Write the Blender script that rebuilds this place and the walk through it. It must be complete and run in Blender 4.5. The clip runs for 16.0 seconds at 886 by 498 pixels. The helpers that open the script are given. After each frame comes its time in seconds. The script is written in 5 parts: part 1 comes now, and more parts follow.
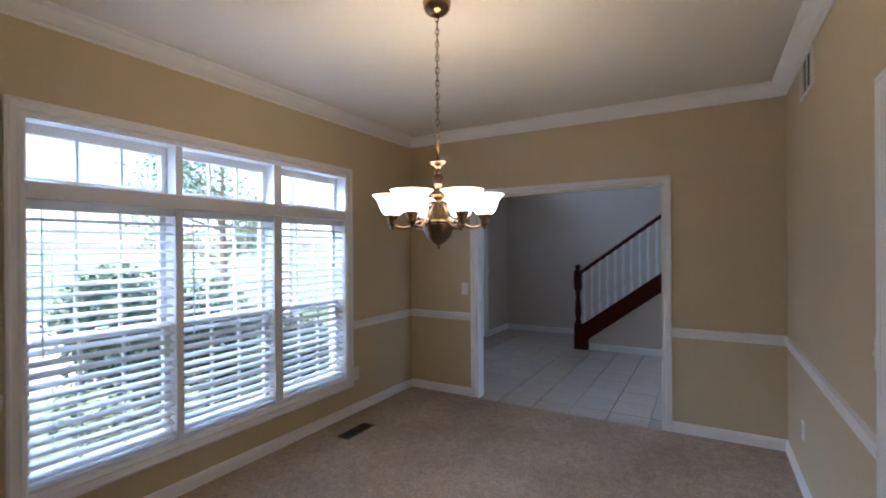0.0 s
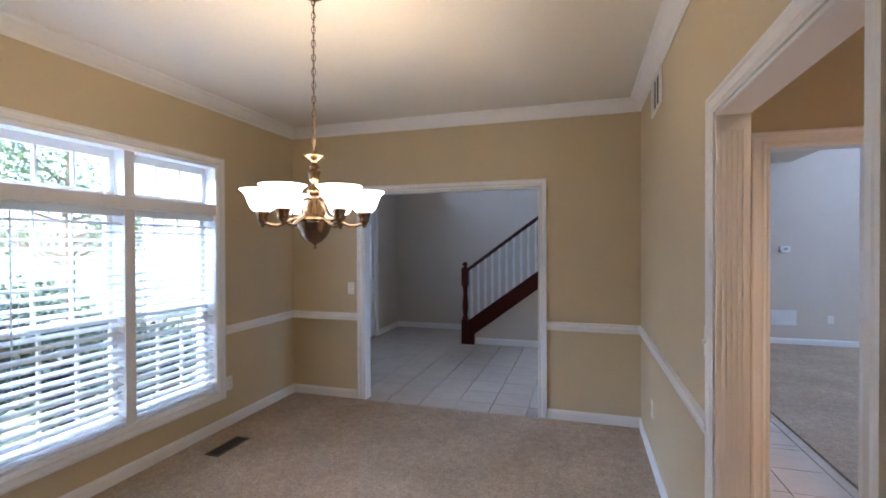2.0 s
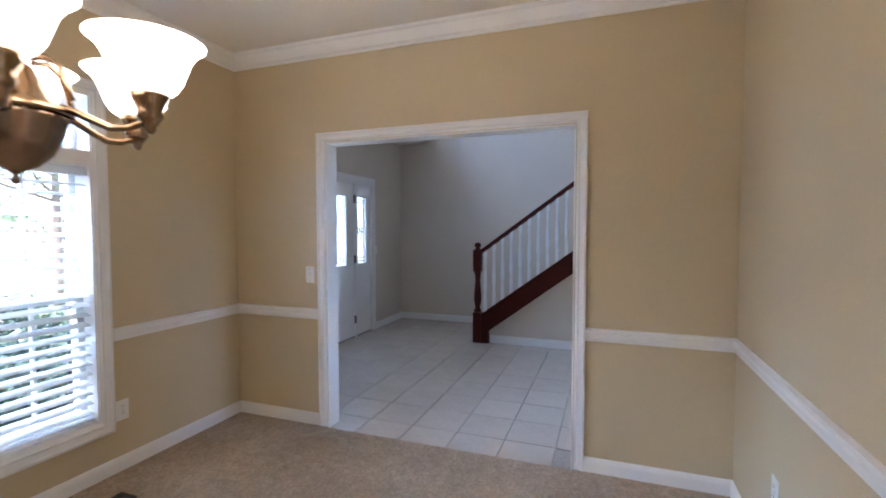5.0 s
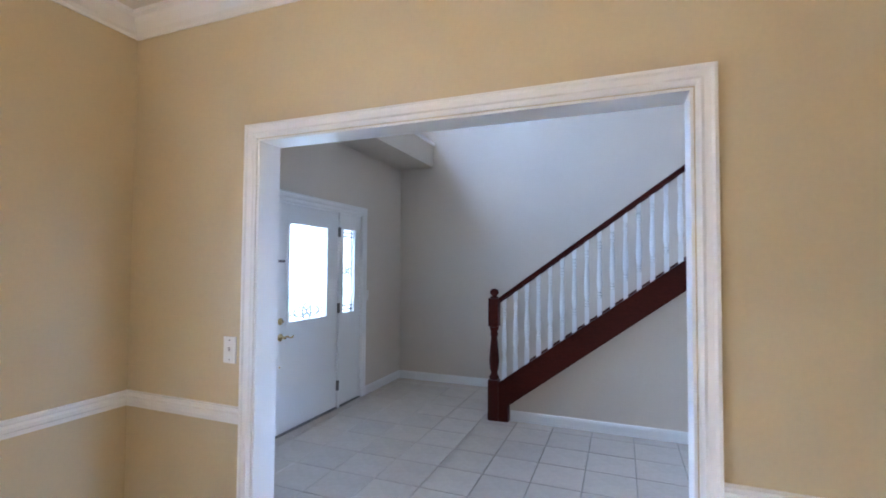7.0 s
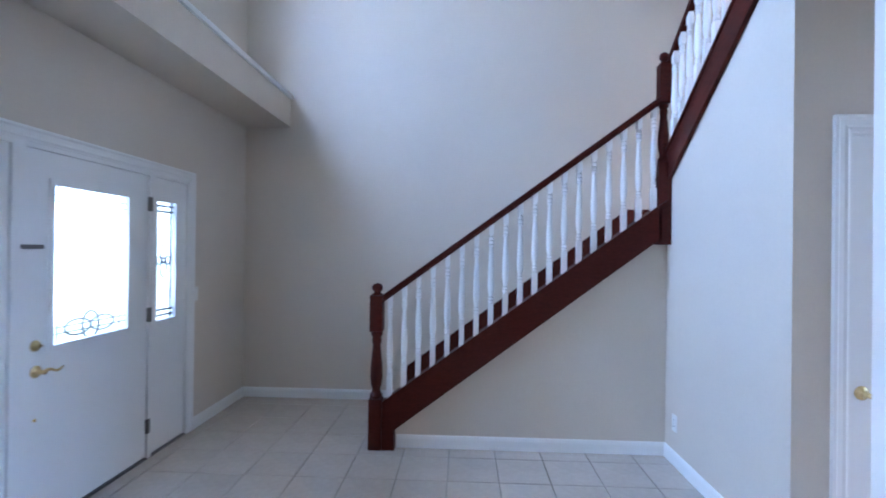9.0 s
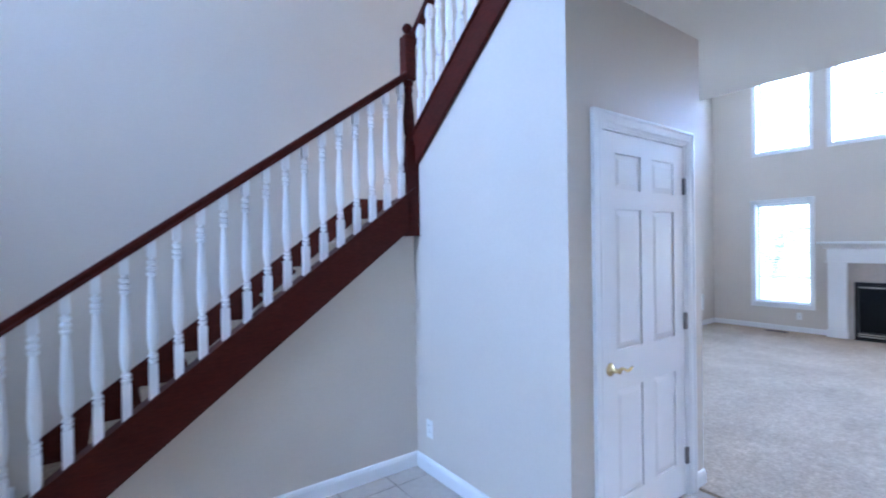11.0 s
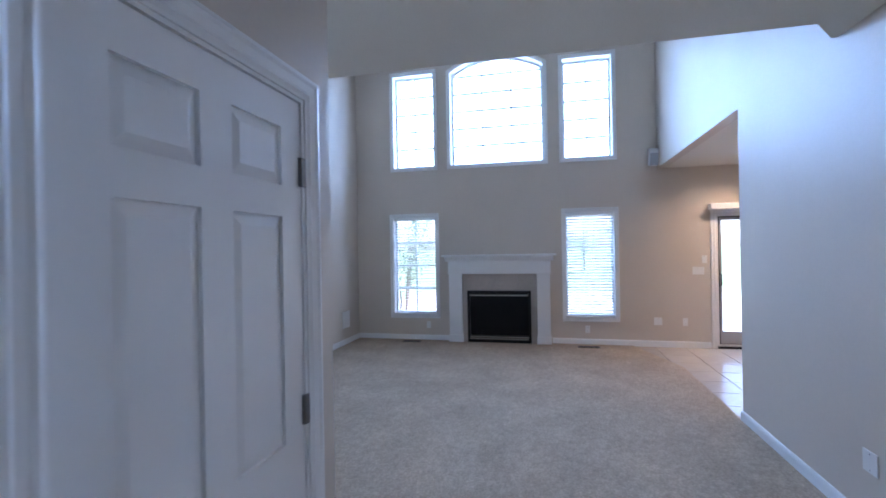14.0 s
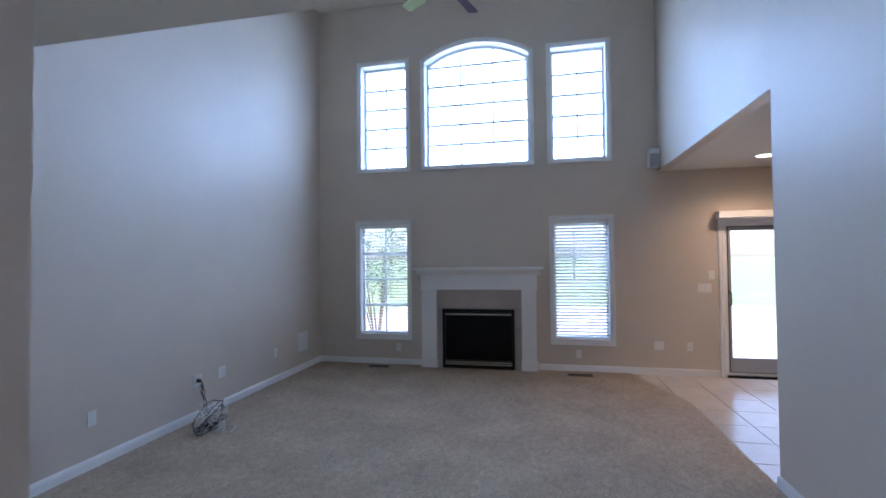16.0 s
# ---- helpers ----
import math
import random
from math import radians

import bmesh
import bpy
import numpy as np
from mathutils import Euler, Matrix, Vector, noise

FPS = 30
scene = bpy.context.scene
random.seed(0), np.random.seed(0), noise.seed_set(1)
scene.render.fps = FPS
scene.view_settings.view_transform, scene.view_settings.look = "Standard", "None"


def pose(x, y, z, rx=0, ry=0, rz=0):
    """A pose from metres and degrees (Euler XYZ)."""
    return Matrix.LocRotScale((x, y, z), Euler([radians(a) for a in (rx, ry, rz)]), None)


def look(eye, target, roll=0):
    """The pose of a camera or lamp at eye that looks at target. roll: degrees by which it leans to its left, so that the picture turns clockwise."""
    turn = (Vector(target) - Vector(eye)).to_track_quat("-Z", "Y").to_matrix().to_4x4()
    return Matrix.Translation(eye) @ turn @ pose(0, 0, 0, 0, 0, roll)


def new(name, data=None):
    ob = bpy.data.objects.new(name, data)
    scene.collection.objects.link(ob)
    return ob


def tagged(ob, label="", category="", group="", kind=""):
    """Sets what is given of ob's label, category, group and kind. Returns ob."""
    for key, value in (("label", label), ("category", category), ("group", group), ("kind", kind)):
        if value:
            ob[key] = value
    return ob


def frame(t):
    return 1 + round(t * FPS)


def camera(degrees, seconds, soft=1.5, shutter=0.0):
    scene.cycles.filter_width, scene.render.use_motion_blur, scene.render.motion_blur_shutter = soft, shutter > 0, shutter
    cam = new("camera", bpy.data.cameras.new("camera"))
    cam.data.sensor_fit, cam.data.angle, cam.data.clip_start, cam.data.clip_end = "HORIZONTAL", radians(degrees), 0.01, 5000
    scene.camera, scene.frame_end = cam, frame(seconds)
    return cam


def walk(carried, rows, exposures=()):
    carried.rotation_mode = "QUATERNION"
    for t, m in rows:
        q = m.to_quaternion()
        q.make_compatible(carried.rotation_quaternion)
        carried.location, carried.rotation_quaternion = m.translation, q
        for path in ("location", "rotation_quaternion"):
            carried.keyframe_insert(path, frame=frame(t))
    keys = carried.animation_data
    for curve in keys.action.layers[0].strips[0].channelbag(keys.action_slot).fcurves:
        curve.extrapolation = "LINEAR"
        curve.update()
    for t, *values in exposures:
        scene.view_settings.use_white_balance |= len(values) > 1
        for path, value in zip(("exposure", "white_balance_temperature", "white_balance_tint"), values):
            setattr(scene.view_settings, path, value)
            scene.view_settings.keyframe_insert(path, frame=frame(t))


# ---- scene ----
cam = camera(88.3, 16.0, 1.8, 0.35)
PATH = [
    (0, (0.108, 0.713, 1.484), (-0.895, 2.443, 1.482), -0.4),
    (0.5, (0.116, 0.745, 1.486), (-0.742, 2.551, 1.479), -0.2),
    (1, (0.124, 0.766, 1.489), (-0.62, 2.623, 1.476), -0.1),
    (1.5, (0.119, 0.786, 1.501), (-0.528, 2.678, 1.48), -0.1),
    (2, (0.14, 0.797, 1.496), (-0.44, 2.711, 1.478), -0.2),
    (2.5, (0.133, 0.829, 1.492), (-0.41, 2.754, 1.471), -0.1),
    (3, (0.121, 0.923, 1.471), (-0.41, 2.851, 1.427), 0.0),
    (3.5, (0.103, 1.127, 1.435), (-0.451, 3.047, 1.361), -0.1),
    (4, (0.086, 1.399, 1.413), (-0.52, 3.302, 1.313), -0.4),
    (4.2, (0.074, 1.539, 1.399), (-0.555, 3.435, 1.292), -0.4),
    (6.5, (-0.306, 2.991, 1.434), (-1.028, 4.857, 1.463), 0.5),
    (7, (-0.408, 3.249, 1.456), (-1.137, 5.111, 1.526), 0.4),
    (7.5, (-0.523, 3.449, 1.472), (-1.203, 5.328, 1.553), 0.2),
    (8, (-0.649, 3.663, 1.487), (-1.184, 5.59, 1.529), 0.2),
    (8.2, (-0.697, 3.752, 1.5), (-1.167, 5.696, 1.518), 0.4),
    (10.5, (-1.141, 4.734, 1.442), (-0.258, 6.528, 1.438), -0.8),
    (11, (-1.059, 4.925, 1.481), (0.115, 6.544, 1.465), -0.9),
    (11.5, (-0.949, 5.081, 1.492), (0.503, 6.457, 1.476), -0.5),
    (12, (-0.78, 5.21, 1.482), (0.888, 6.314, 1.484), -0.3),
    (12.5, (-0.56, 5.296, 1.47), (1.248, 6.151, 1.479), -0.6),
    (13, (-0.285, 5.384, 1.491), (1.602, 6.049, 1.484), -0.8),
    (13.2, (-0.17, 5.423, 1.499), (1.735, 6.03, 1.49), -0.9),
    (13.5, (-0.001, 5.454, 1.524), (1.927, 5.985, 1.515), -0.8),
    (14, (0.274, 5.455, 1.538), (2.222, 5.91, 1.54), -1.0),
    (14.5, (0.537, 5.428, 1.559), (2.494, 5.842, 1.588), -1.0),
    (15, (0.779, 5.423, 1.571), (2.736, 5.832, 1.604), -0.5),
    (15.5, (1.011, 5.41, 1.585), (2.97, 5.812, 1.618), -0.3),
    (16, (1.224, 5.402, 1.572), (3.18, 5.816, 1.615), -0.6),
]
EXPOSURES = [(0, 2.36, 5500, 20), (1, 2.56, 5600, 21), (2.5, 3.02, 5550, 20), (4.2, 3.08, 5550, 20), (6.5, 3.88, 5390, 17), (8.2, 3.84, 5250, 18), (10.5, 3.9, 4990, 18), (11.5, 3.84, 4970, 18), (12.5, 3.36, 5010, 18), (13, 3.22, 5050, 18), (13.5, 3.0, 5100, 18), (14.5, 2.45, 5250, 20), (16, 2.2, 5450, 19)]
walk(cam, [(t, look(eye, target, roll)) for t, eye, target, roll in PATH], EXPOSURES)

# ---- light ----
world = bpy.data.worlds.new("world")
scene.world = world
world.use_nodes = True
wn = world.node_tree
sky = wn.nodes.new("ShaderNodeTexSky")
sky.sky_type, sky.sun_disc = "NISHITA", False
sky.sun_elevation, sky.sun_rotation, sky.dust_density = radians(48), radians(180), 2.2
back = wn.nodes["Background"]
back.inputs[1].default_value = 0.15
wn.links.new(sky.outputs[0], back.inputs[0])
sun = new("sun", bpy.data.lights.new("sun", "SUN"))
sun.data.energy, sun.data.angle, sun.data.color = 2.8, radians(14), (1.0, 0.95, 0.88)
sun.matrix_world = look((0, 0, 0), (0.05, 1, -1.11))


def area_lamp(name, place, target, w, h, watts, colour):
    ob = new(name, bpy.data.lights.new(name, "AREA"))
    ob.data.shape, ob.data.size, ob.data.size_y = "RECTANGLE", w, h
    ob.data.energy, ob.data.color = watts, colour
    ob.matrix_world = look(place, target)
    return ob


DAY = (0.56, 0.75, 1.0)
DEEP = (0.48, 0.69, 1.0)
WARM = (1.0, 0.71, 0.36)
# added area lamps outside the windows and entrance door stand in for sky light
area_lamp("daylight_fill_foyer", (-4.0, 6.75, 4.75), (-0.4, 6.9, 2.4), 1.9, 1.5, 16, DEEP)
area_lamp("daylight_fill_entrance", (-3.75, 6.75, 1.5), (-1.0, 6.75, 1.0), 1.8, 1.0, 3.8, DAY)
area_lamp("daylight_fill_family", (9.0, 6.28, 5.6), (5.0, 6.28, 5.2), 8.6, 5.0, 350, DEEP)
area_lamp("daylight_fill_dining", (-3.75, 2.67, 2.95), (0.5, 2.67, 0.9), 2.4, 1.0, 56, DAY)

# ---- materials ----


def material(name, colour, rough=0.6, metal=0.0, grain=0.0, grain_scale=40.0, stain=0.0, stain_scale=1.5, bump=0.0, bump_scale=120.0, dist=0.002, stretch=None, patch=0.0, patch_scale=1.6, random_tone=0.0, coat=0.0):
    m = bpy.data.materials.new(name)
    m.use_nodes = True
    n, l = m.node_tree.nodes, m.node_tree.links
    p = n["Principled BSDF"]
    p.inputs["Base Color"].default_value = (*colour, 1)
    p.inputs["Roughness"].default_value, p.inputs["Metallic"].default_value = rough, metal
    p.inputs["Coat Weight"].default_value = coat
    co = n.new("ShaderNodeTexCoord").outputs["Object"]
    if stretch:
        mp = n.new("ShaderNodeMapping")
        mp.inputs["Scale"].default_value = stretch
        l.new(co, mp.inputs[0])
        co = mp.outputs[0]

    def tex(scale, detail=4.0):
        t = n.new("ShaderNodeTexNoise")
        t.inputs["Scale"].default_value, t.inputs["Detail"].default_value = scale, detail
        l.new(co, t.inputs["Vector"])
        return t.outputs["Fac"]

    value = None

    def fold(fac, amount):
        nonlocal value
        r = n.new("ShaderNodeMapRange")
        r.inputs["From Min"].default_value, r.inputs["From Max"].default_value = 0.25, 0.75
        r.inputs["To Min"].default_value, r.inputs["To Max"].default_value = 1 - amount, 1 + amount
        l.new(fac, r.inputs["Value"])
        if value is None:
            value = r.outputs[0]
        else:
            k = n.new("ShaderNodeMath")
            k.operation = "MULTIPLY"
            l.new(value, k.inputs[0]), l.new(r.outputs[0], k.inputs[1])
            value = k.outputs[0]

    if grain:
        fold(tex(grain_scale), grain)
    if stain:
        fold(tex(stain_scale, 3.0), stain)
    if patch:
        fold(tex(patch_scale, 2.0), patch)
    if random_tone:
        info = n.new("ShaderNodeObjectInfo")
        fold(info.outputs["Random"], random_tone)
    if value is not None:
        h = n.new("ShaderNodeHueSaturation")
        h.inputs["Color"].default_value = (*colour, 1)
        l.new(value, h.inputs["Value"])
        l.new(h.outputs[0], p.inputs["Base Color"])
    if bump:
        b = n.new("ShaderNodeBump")
        b.inputs["Strength"].default_value, b.inputs["Distance"].default_value = bump, dist
        l.new(tex(bump_scale), b.inputs["Height"])
        l.new(b.outputs[0], p.inputs["Normal"])
    return m


def glow(name, colour, strength, base=(0.8, 0.8, 0.8)):
    m = material(name, base, 0.4)
    p = m.node_tree.nodes["Principled BSDF"]
    p.inputs["Emission Color"].default_value, p.inputs["Emission Strength"].default_value = (*colour, 1), strength
    return m


def glass(name, rough=0.0, tint=(1, 1, 1)):
    m = material(name, tint, rough)
    p = m.node_tree.nodes["Principled BSDF"]
    p.inputs["Transmission Weight"].default_value, p.inputs["IOR"].default_value = 1.0, 1.45
    return m


TAN = material("tan wall paint", (0.57, 0.465, 0.285), 0.5, grain=0.02, grain_scale=60, stain=0.03, bump=0.12, bump_scale=260, dist=0.001)
GREIGE = material("greige wall paint", (0.62, 0.545, 0.45), 0.45, grain=0.02, grain_scale=60, stain=0.03, bump=0.12, bump_scale=260, dist=0.001)
WHITE = material("white trim paint", (0.80, 0.79, 0.765), 0.36, stain=0.02)
CEIL = material("white ceiling paint", (0.74, 0.70, 0.605), 0.8, grain=0.03, grain_scale=80, stain=0.02, bump=0.25, bump_scale=180, dist=0.002)
CARPET = material("beige cut pile carpet", (0.40, 0.308, 0.213), 0.95, grain=0.28, grain_scale=60, stain=0.13, stain_scale=16, patch=0.13, patch_scale=2.0, bump=0.9, bump_scale=75, dist=0.012)
TILE = material("cream ceramic tile", (0.555, 0.485, 0.405), 0.22, grain=0.05, grain_scale=25, stain=0.05, stain_scale=5, bump=0.05, bump_scale=30, dist=0.001, random_tone=0.025)
GROUT = material("grey grout", (0.36, 0.33, 0.285), 0.9, grain=0.15, grain_scale=60, bump=0.3, bump_scale=200)
CHERRY = material("cherry stained wood", (0.060, 0.0095, 0.0055), 0.42, grain=0.35, grain_scale=9, stretch=(3, 3, 18), stain=0.15, stain_scale=3, bump=0.08, bump_scale=30, dist=0.001)
CHERRY.node_tree.nodes["Principled BSDF"].inputs["Specular IOR Level"].default_value = 0.14
DARKBRONZE = material("dark bronze", (0.27, 0.19, 0.125), 0.24, 1.0, grain=0.12, grain_scale=50, stain=0.15, stain_scale=9)
BRASS = material("polished brass", (0.74, 0.58, 0.29), 0.2, 1.0, stain=0.1, stain_scale=20)
BRONZE = material("antique brushed bronze", (0.30, 0.20, 0.115), 0.24, 1.0, grain=0.12, grain_scale=50, stain=0.15, stain_scale=9)
CHAMPAGNE = material("pale brushed metal", (0.52, 0.47, 0.38), 0.3, 1.0, stain=0.1)
STEEL = material("dull hinge steel", (0.20, 0.19, 0.18), 0.4, 1.0, stain=0.1)
PLASTIC = material("white plastic plate", (0.78, 0.77, 0.73), 0.35, stain=0.02)
DARKSLOT = material("dark slot", (0.02, 0.018, 0.015), 0.7, stain=0.1)
VENTMETAL = material("brown painted vent metal", (0.045, 0.03, 0.02), 0.45, 0.3, stain=0.1)
GREYMETAL = material("grey painted frame", (0.36, 0.36, 0.37), 0.45, 0.1, stain=0.05)
BLACK = material("black firebox metal", (0.012, 0.012, 0.013), 0.3, 0.2, stain=0.2)
BLACKGLASS = material("black fire glass", (0.006, 0.007, 0.009), 0.12)
for m in (BLACK, BLACKGLASS):
    m.node_tree.nodes["Principled BSDF"].inputs["Specular IOR Level"].default_value = 0.2
HEARTHTILE = material("taupe hearth tile", (0.42, 0.365, 0.31), 0.3, grain=0.06, grain_scale=20, stain=0.06, stain_scale=4, random_tone=0.06)
BLIND = material("white blind slat", (0.82, 0.82, 0.80), 0.35, stain=0.02)
bt = BLIND.node_tree
mixer, trans = bt.nodes.new("ShaderNodeMixShader"), bt.nodes.new("ShaderNodeBsdfTranslucent")
trans.inputs[0].default_value, mixer.inputs[0].default_value = (0.85, 0.86, 0.85, 1), 0.42
bt.links.new(bt.nodes["Principled BSDF"].outputs[0], mixer.inputs[1])
bt.links.new(trans.outputs[0], mixer.inputs[2])
bt.links.new(mixer.outputs[0], bt.nodes["Material Output"].inputs[0])
GLASS = glass("clear window glass")
LEADGLASS = glass("textured door glass", 0.4, (0.72, 0.76, 0.76))
LEAD = material("lead came", (0.20, 0.20, 0.21), 0.45, 0.8, stain=0.1)
SHADE = glow("frosted lit glass shade", (1.0, 0.86, 0.64), 1.1)
BULB = glow("lit recessed lamp", (1.0, 0.88, 0.70), 3.0)
CORDGREY = material("grey and white cord", (0.62, 0.60, 0.56), 0.5, stain=0.2)
CORDBLACK = material("black cord", (0.02, 0.02, 0.022), 0.45, stain=0.1)
GRASS = material("lawn", (0.17, 0.22, 0.10), 0.95, grain=0.3, grain_scale=8, stain=0.2, stain_scale=0.4, bump=0.8, bump_scale=20, dist=0.05)
LEAF = material("green leaves", (0.095, 0.15, 0.065), 0.6, grain=0.3, grain_scale=6, stain=0.2)
DARKLEAF = material("blue-green shrub leaves", (0.025, 0.05, 0.03), 0.6, grain=0.3, grain_scale=6, stain=0.2)
BARK = material("grey brown bark", (0.16, 0.12, 0.09), 0.9, grain=0.3, grain_scale=12, bump=0.8, bump_scale=18, dist=0.02)
CONCRETE = material("pale concrete", (0.36, 0.345, 0.32), 0.85, grain=0.1, grain_scale=20, stain=0.1)
SIDING = material("pale siding", (0.55, 0.55, 0.56), 0.6, grain=0.05, stain=0.05)
# a cherry blade too: the light on its underside is put into this colour
FANLIT = material("cherry fan blade, light put in colour", (0.33, 0.35, 0.14), 0.8, stain=0.05)
FANDARK = material("dark stained fan blade", (0.030, 0.006, 0.007), 0.85, grain=0.25, grain_scale=20, stain=0.1)
FANDARK.node_tree.nodes["Principled BSDF"].inputs["Specular IOR Level"].default_value = 0.1

# ---- mesh helpers ----


def part(name, bm, mat, parent=None, label="", smooth=False):
    me = bpy.data.meshes.new(name)
    bm.normal_update()
    if smooth:
        for f in bm.faces:
            f.smooth = True
    bm.to_mesh(me)
    bm.free()
    me.materials.append(mat)
    ob = new(name, me)
    if parent is not None:
        ob.parent = parent
    if label:
        ob["label"] = label
    return ob


def thing(name, place, label, category, group="", kind="", rz=0.0):
    ob = new(name)
    ob.empty_display_size = 0.1
    ob.matrix_world = pose(*place, 0, 0, rz)
    return tagged(ob, label, category, group, kind)


def add_box(bm, x0, x1, y0, y1, z0, z1):
    v = [bm.verts.new(p) for p in ((x0, y0, z0), (x1, y0, z0), (x1, y1, z0), (x0, y1, z0), (x0, y0, z1), (x1, y0, z1), (x1, y1, z1), (x0, y1, z1))]
    for a in ((0, 3, 2, 1), (4, 5, 6, 7), (0, 1, 5, 4), (1, 2, 6, 5), (2, 3, 7, 6), (3, 0, 4, 7)):
        bm.faces.new([v[i] for i in a])
    return v


def box(x0, x1, y0, y1, z0, z1, bevel=0.0):
    bm = bmesh.new()
    add_box(bm, min(x0, x1), max(x0, x1), min(y0, y1), max(y0, y1), min(z0, z1), max(z0, z1))
    if bevel:
        bmesh.ops.bevel(bm, geom=bm.edges[:], offset=bevel, segments=2, affect="EDGES", profile=0.6)
    return bm


def lathe(points, steps=24, axis="z"):
    """A turned solid from (radius, height) pairs."""
    bm = bmesh.new()
    rings = []
    for r, h in points:
        ring = []
        for i in range(steps):
            a = 2 * math.pi * i / steps
            p = (r * math.cos(a), r * math.sin(a), h)
            ring.append(bm.verts.new(p))
        rings.append(ring)
    for a, b in zip(rings, rings[1:]):
        for i in range(steps):
            j = (i + 1) % steps
            bm.faces.new((a[i], a[j], b[j], b[i]))
    bm.faces.new(list(reversed(rings[0])))
    bm.faces.new(rings[-1])
    if axis == "x":
        bm.transform(Matrix.Rotation(radians(90), 4, "Y"))
    if axis == "y":
        bm.transform(Matrix.Rotation(radians(-90), 4, "X"))
    return bm


def tube(points, radius, steps=8):
    """A round rod along a line of points."""
    bm = bmesh.new()
    pts = [Vector(p) for p in points]
    rings = []
    up = Vector((0.13, 0.21, 0.97)).normalized()
    for i, p in enumerate(pts):
        d = (pts[min(i + 1, len(pts) - 1)] - pts[max(i - 1, 0)]).normalized()
        s = d.cross(up)
        if s.length < 0.05:
            s = d.cross(Vector((1, 0, 0)))
        s.normalize()
        u = s.cross(d)
        r = radius[i] if isinstance(radius, (list, tuple)) else radius
        rings.append([bm.verts.new(p + r * (math.cos(2 * math.pi * k / steps) * s + math.sin(2 * math.pi * k / steps) * u)) for k in range(steps)])
    for a, b in zip(rings, rings[1:]):
        for i in range(steps):
            j = (i + 1) % steps
            bm.faces.new((a[i], a[j], b[j], b[i]))
    bm.faces.new(list(reversed(rings[0])))
    bm.faces.new(rings[-1])
    return bm


def prism(outline, axis, a, b):
    """An outline of (u, v) pairs drawn out along an axis from a to b; u, v are the other two axes in order."""
    bm = bmesh.new()

    def at(u, v, w):
        return {"x": (w, u, v), "y": (u, w, v), "z": (u, v, w)}[axis]

    low = [bm.verts.new(at(u, v, a)) for u, v in outline]
    high = [bm.verts.new(at(u, v, b)) for u, v in outline]
    bm.faces.new(low)
    bm.faces.new(list(reversed(high)))
    for i in range(len(outline)):
        j = (i + 1) % len(outline)
        bm.faces.new((low[j], low[i], high[i], high[j]))
    bmesh.ops.recalc_face_normals(bm, faces=bm.faces[:])
    return bm


def sweep(path, profile, normal, closed=False):
    """A moulding: the profile's (a, b) pairs lie a to the left of the path within its plane and b along the plane's normal; mitred."""
    bm = bmesh.new()
    n = Vector(normal)
    pts = [Vector(p) for p in path]
    count = len(pts)
    rings = []
    for i, p in enumerate(pts):
        prev = (p - pts[i - 1]).normalized() if i or closed else None
        nxt = (pts[(i + 1) % count] - p).normalized() if i < count - 1 or closed else None
        l1 = n.cross(prev) if prev is not None else None
        l2 = n.cross(nxt) if nxt is not None else None
        if l1 is None:
            m = l2
        elif l2 is None:
            m = l1
        else:
            m = (l1 + l2) / max(1e-6, 1 + l1.dot(l2))
        rings.append([bm.verts.new(p + m * a + n * b) for a, b in profile])
    k = len(profile)
    pairs = list(zip(rings, rings[1:])) + ([(rings[-1], rings[0])] if closed else [])
    for a, b in pairs:
        for i in range(k):
            j = (i + 1) % k
            bm.faces.new((a[i], b[i], b[j], a[j]))
    if not closed:
        bm.faces.new(rings[0])
        bm.faces.new(list(reversed(rings[-1])))
    bmesh.ops.recalc_face_normals(bm, faces=bm.faces[:])
    return bm


def panelled(axis, w0, w1, u0, u1, z0, z1, holes):
    """A slab across axis x or y from w0 to w1, from u0 to u1 and z0 to z1, with square holes (u0, u1, z0, z1) through it."""
    us = sorted({u0, u1, *[h for q in holes for h in q[:2]]})
    zs = sorted({z0, z1, *[h for q in holes for h in q[2:]]})
    us = [u for u in us if u0 <= u <= u1]
    zs = [z for z in zs if z0 <= z <= z1]

    def solid(i, j):
        if not (0 <= i < len(us) - 1 and 0 <= j < len(zs) - 1):
            return False
        u, z = (us[i] + us[i + 1]) / 2, (zs[j] + zs[j + 1]) / 2
        return not any(a < u < b and c < z < d for a, b, c, d in holes)

    bm = bmesh.new()
    seen = {}

    def v(w, u, z):
        key = (round(w, 5), round(u, 5), round(z, 5))
        if key not in seen:
            seen[key] = bm.verts.new((w, u, z) if axis == "x" else (u, w, z))
        return seen[key]

    for i in range(len(us) - 1):
        for j in range(len(zs) - 1):
            if not solid(i, j):
                continue
            a, b, c, d = us[i], us[i + 1], zs[j], zs[j + 1]
            bm.faces.new((v(w0, a, c), v(w0, a, d), v(w0, b, d), v(w0, b, c)))
            bm.faces.new((v(w1, a, c), v(w1, b, c), v(w1, b, d), v(w1, a, d)))
            if not solid(i - 1, j):
                bm.faces.new((v(w0, a, c), v(w1, a, c), v(w1, a, d), v(w0, a, d)))
            if not solid(i + 1, j):
                bm.faces.new((v(w0, b, c), v(w0, b, d), v(w1, b, d), v(w1, b, c)))
            if not solid(i, j - 1):
                bm.faces.new((v(w0, a, c), v(w0, b, c), v(w1, b, c), v(w1, a, c)))
            if not solid(i, j + 1):
                bm.faces.new((v(w0, a, d), v(w1, a, d), v(w1, b, d), v(w0, b, d)))
    bmesh.ops.recalc_face_normals(bm, faces=bm.faces[:])
    return bm


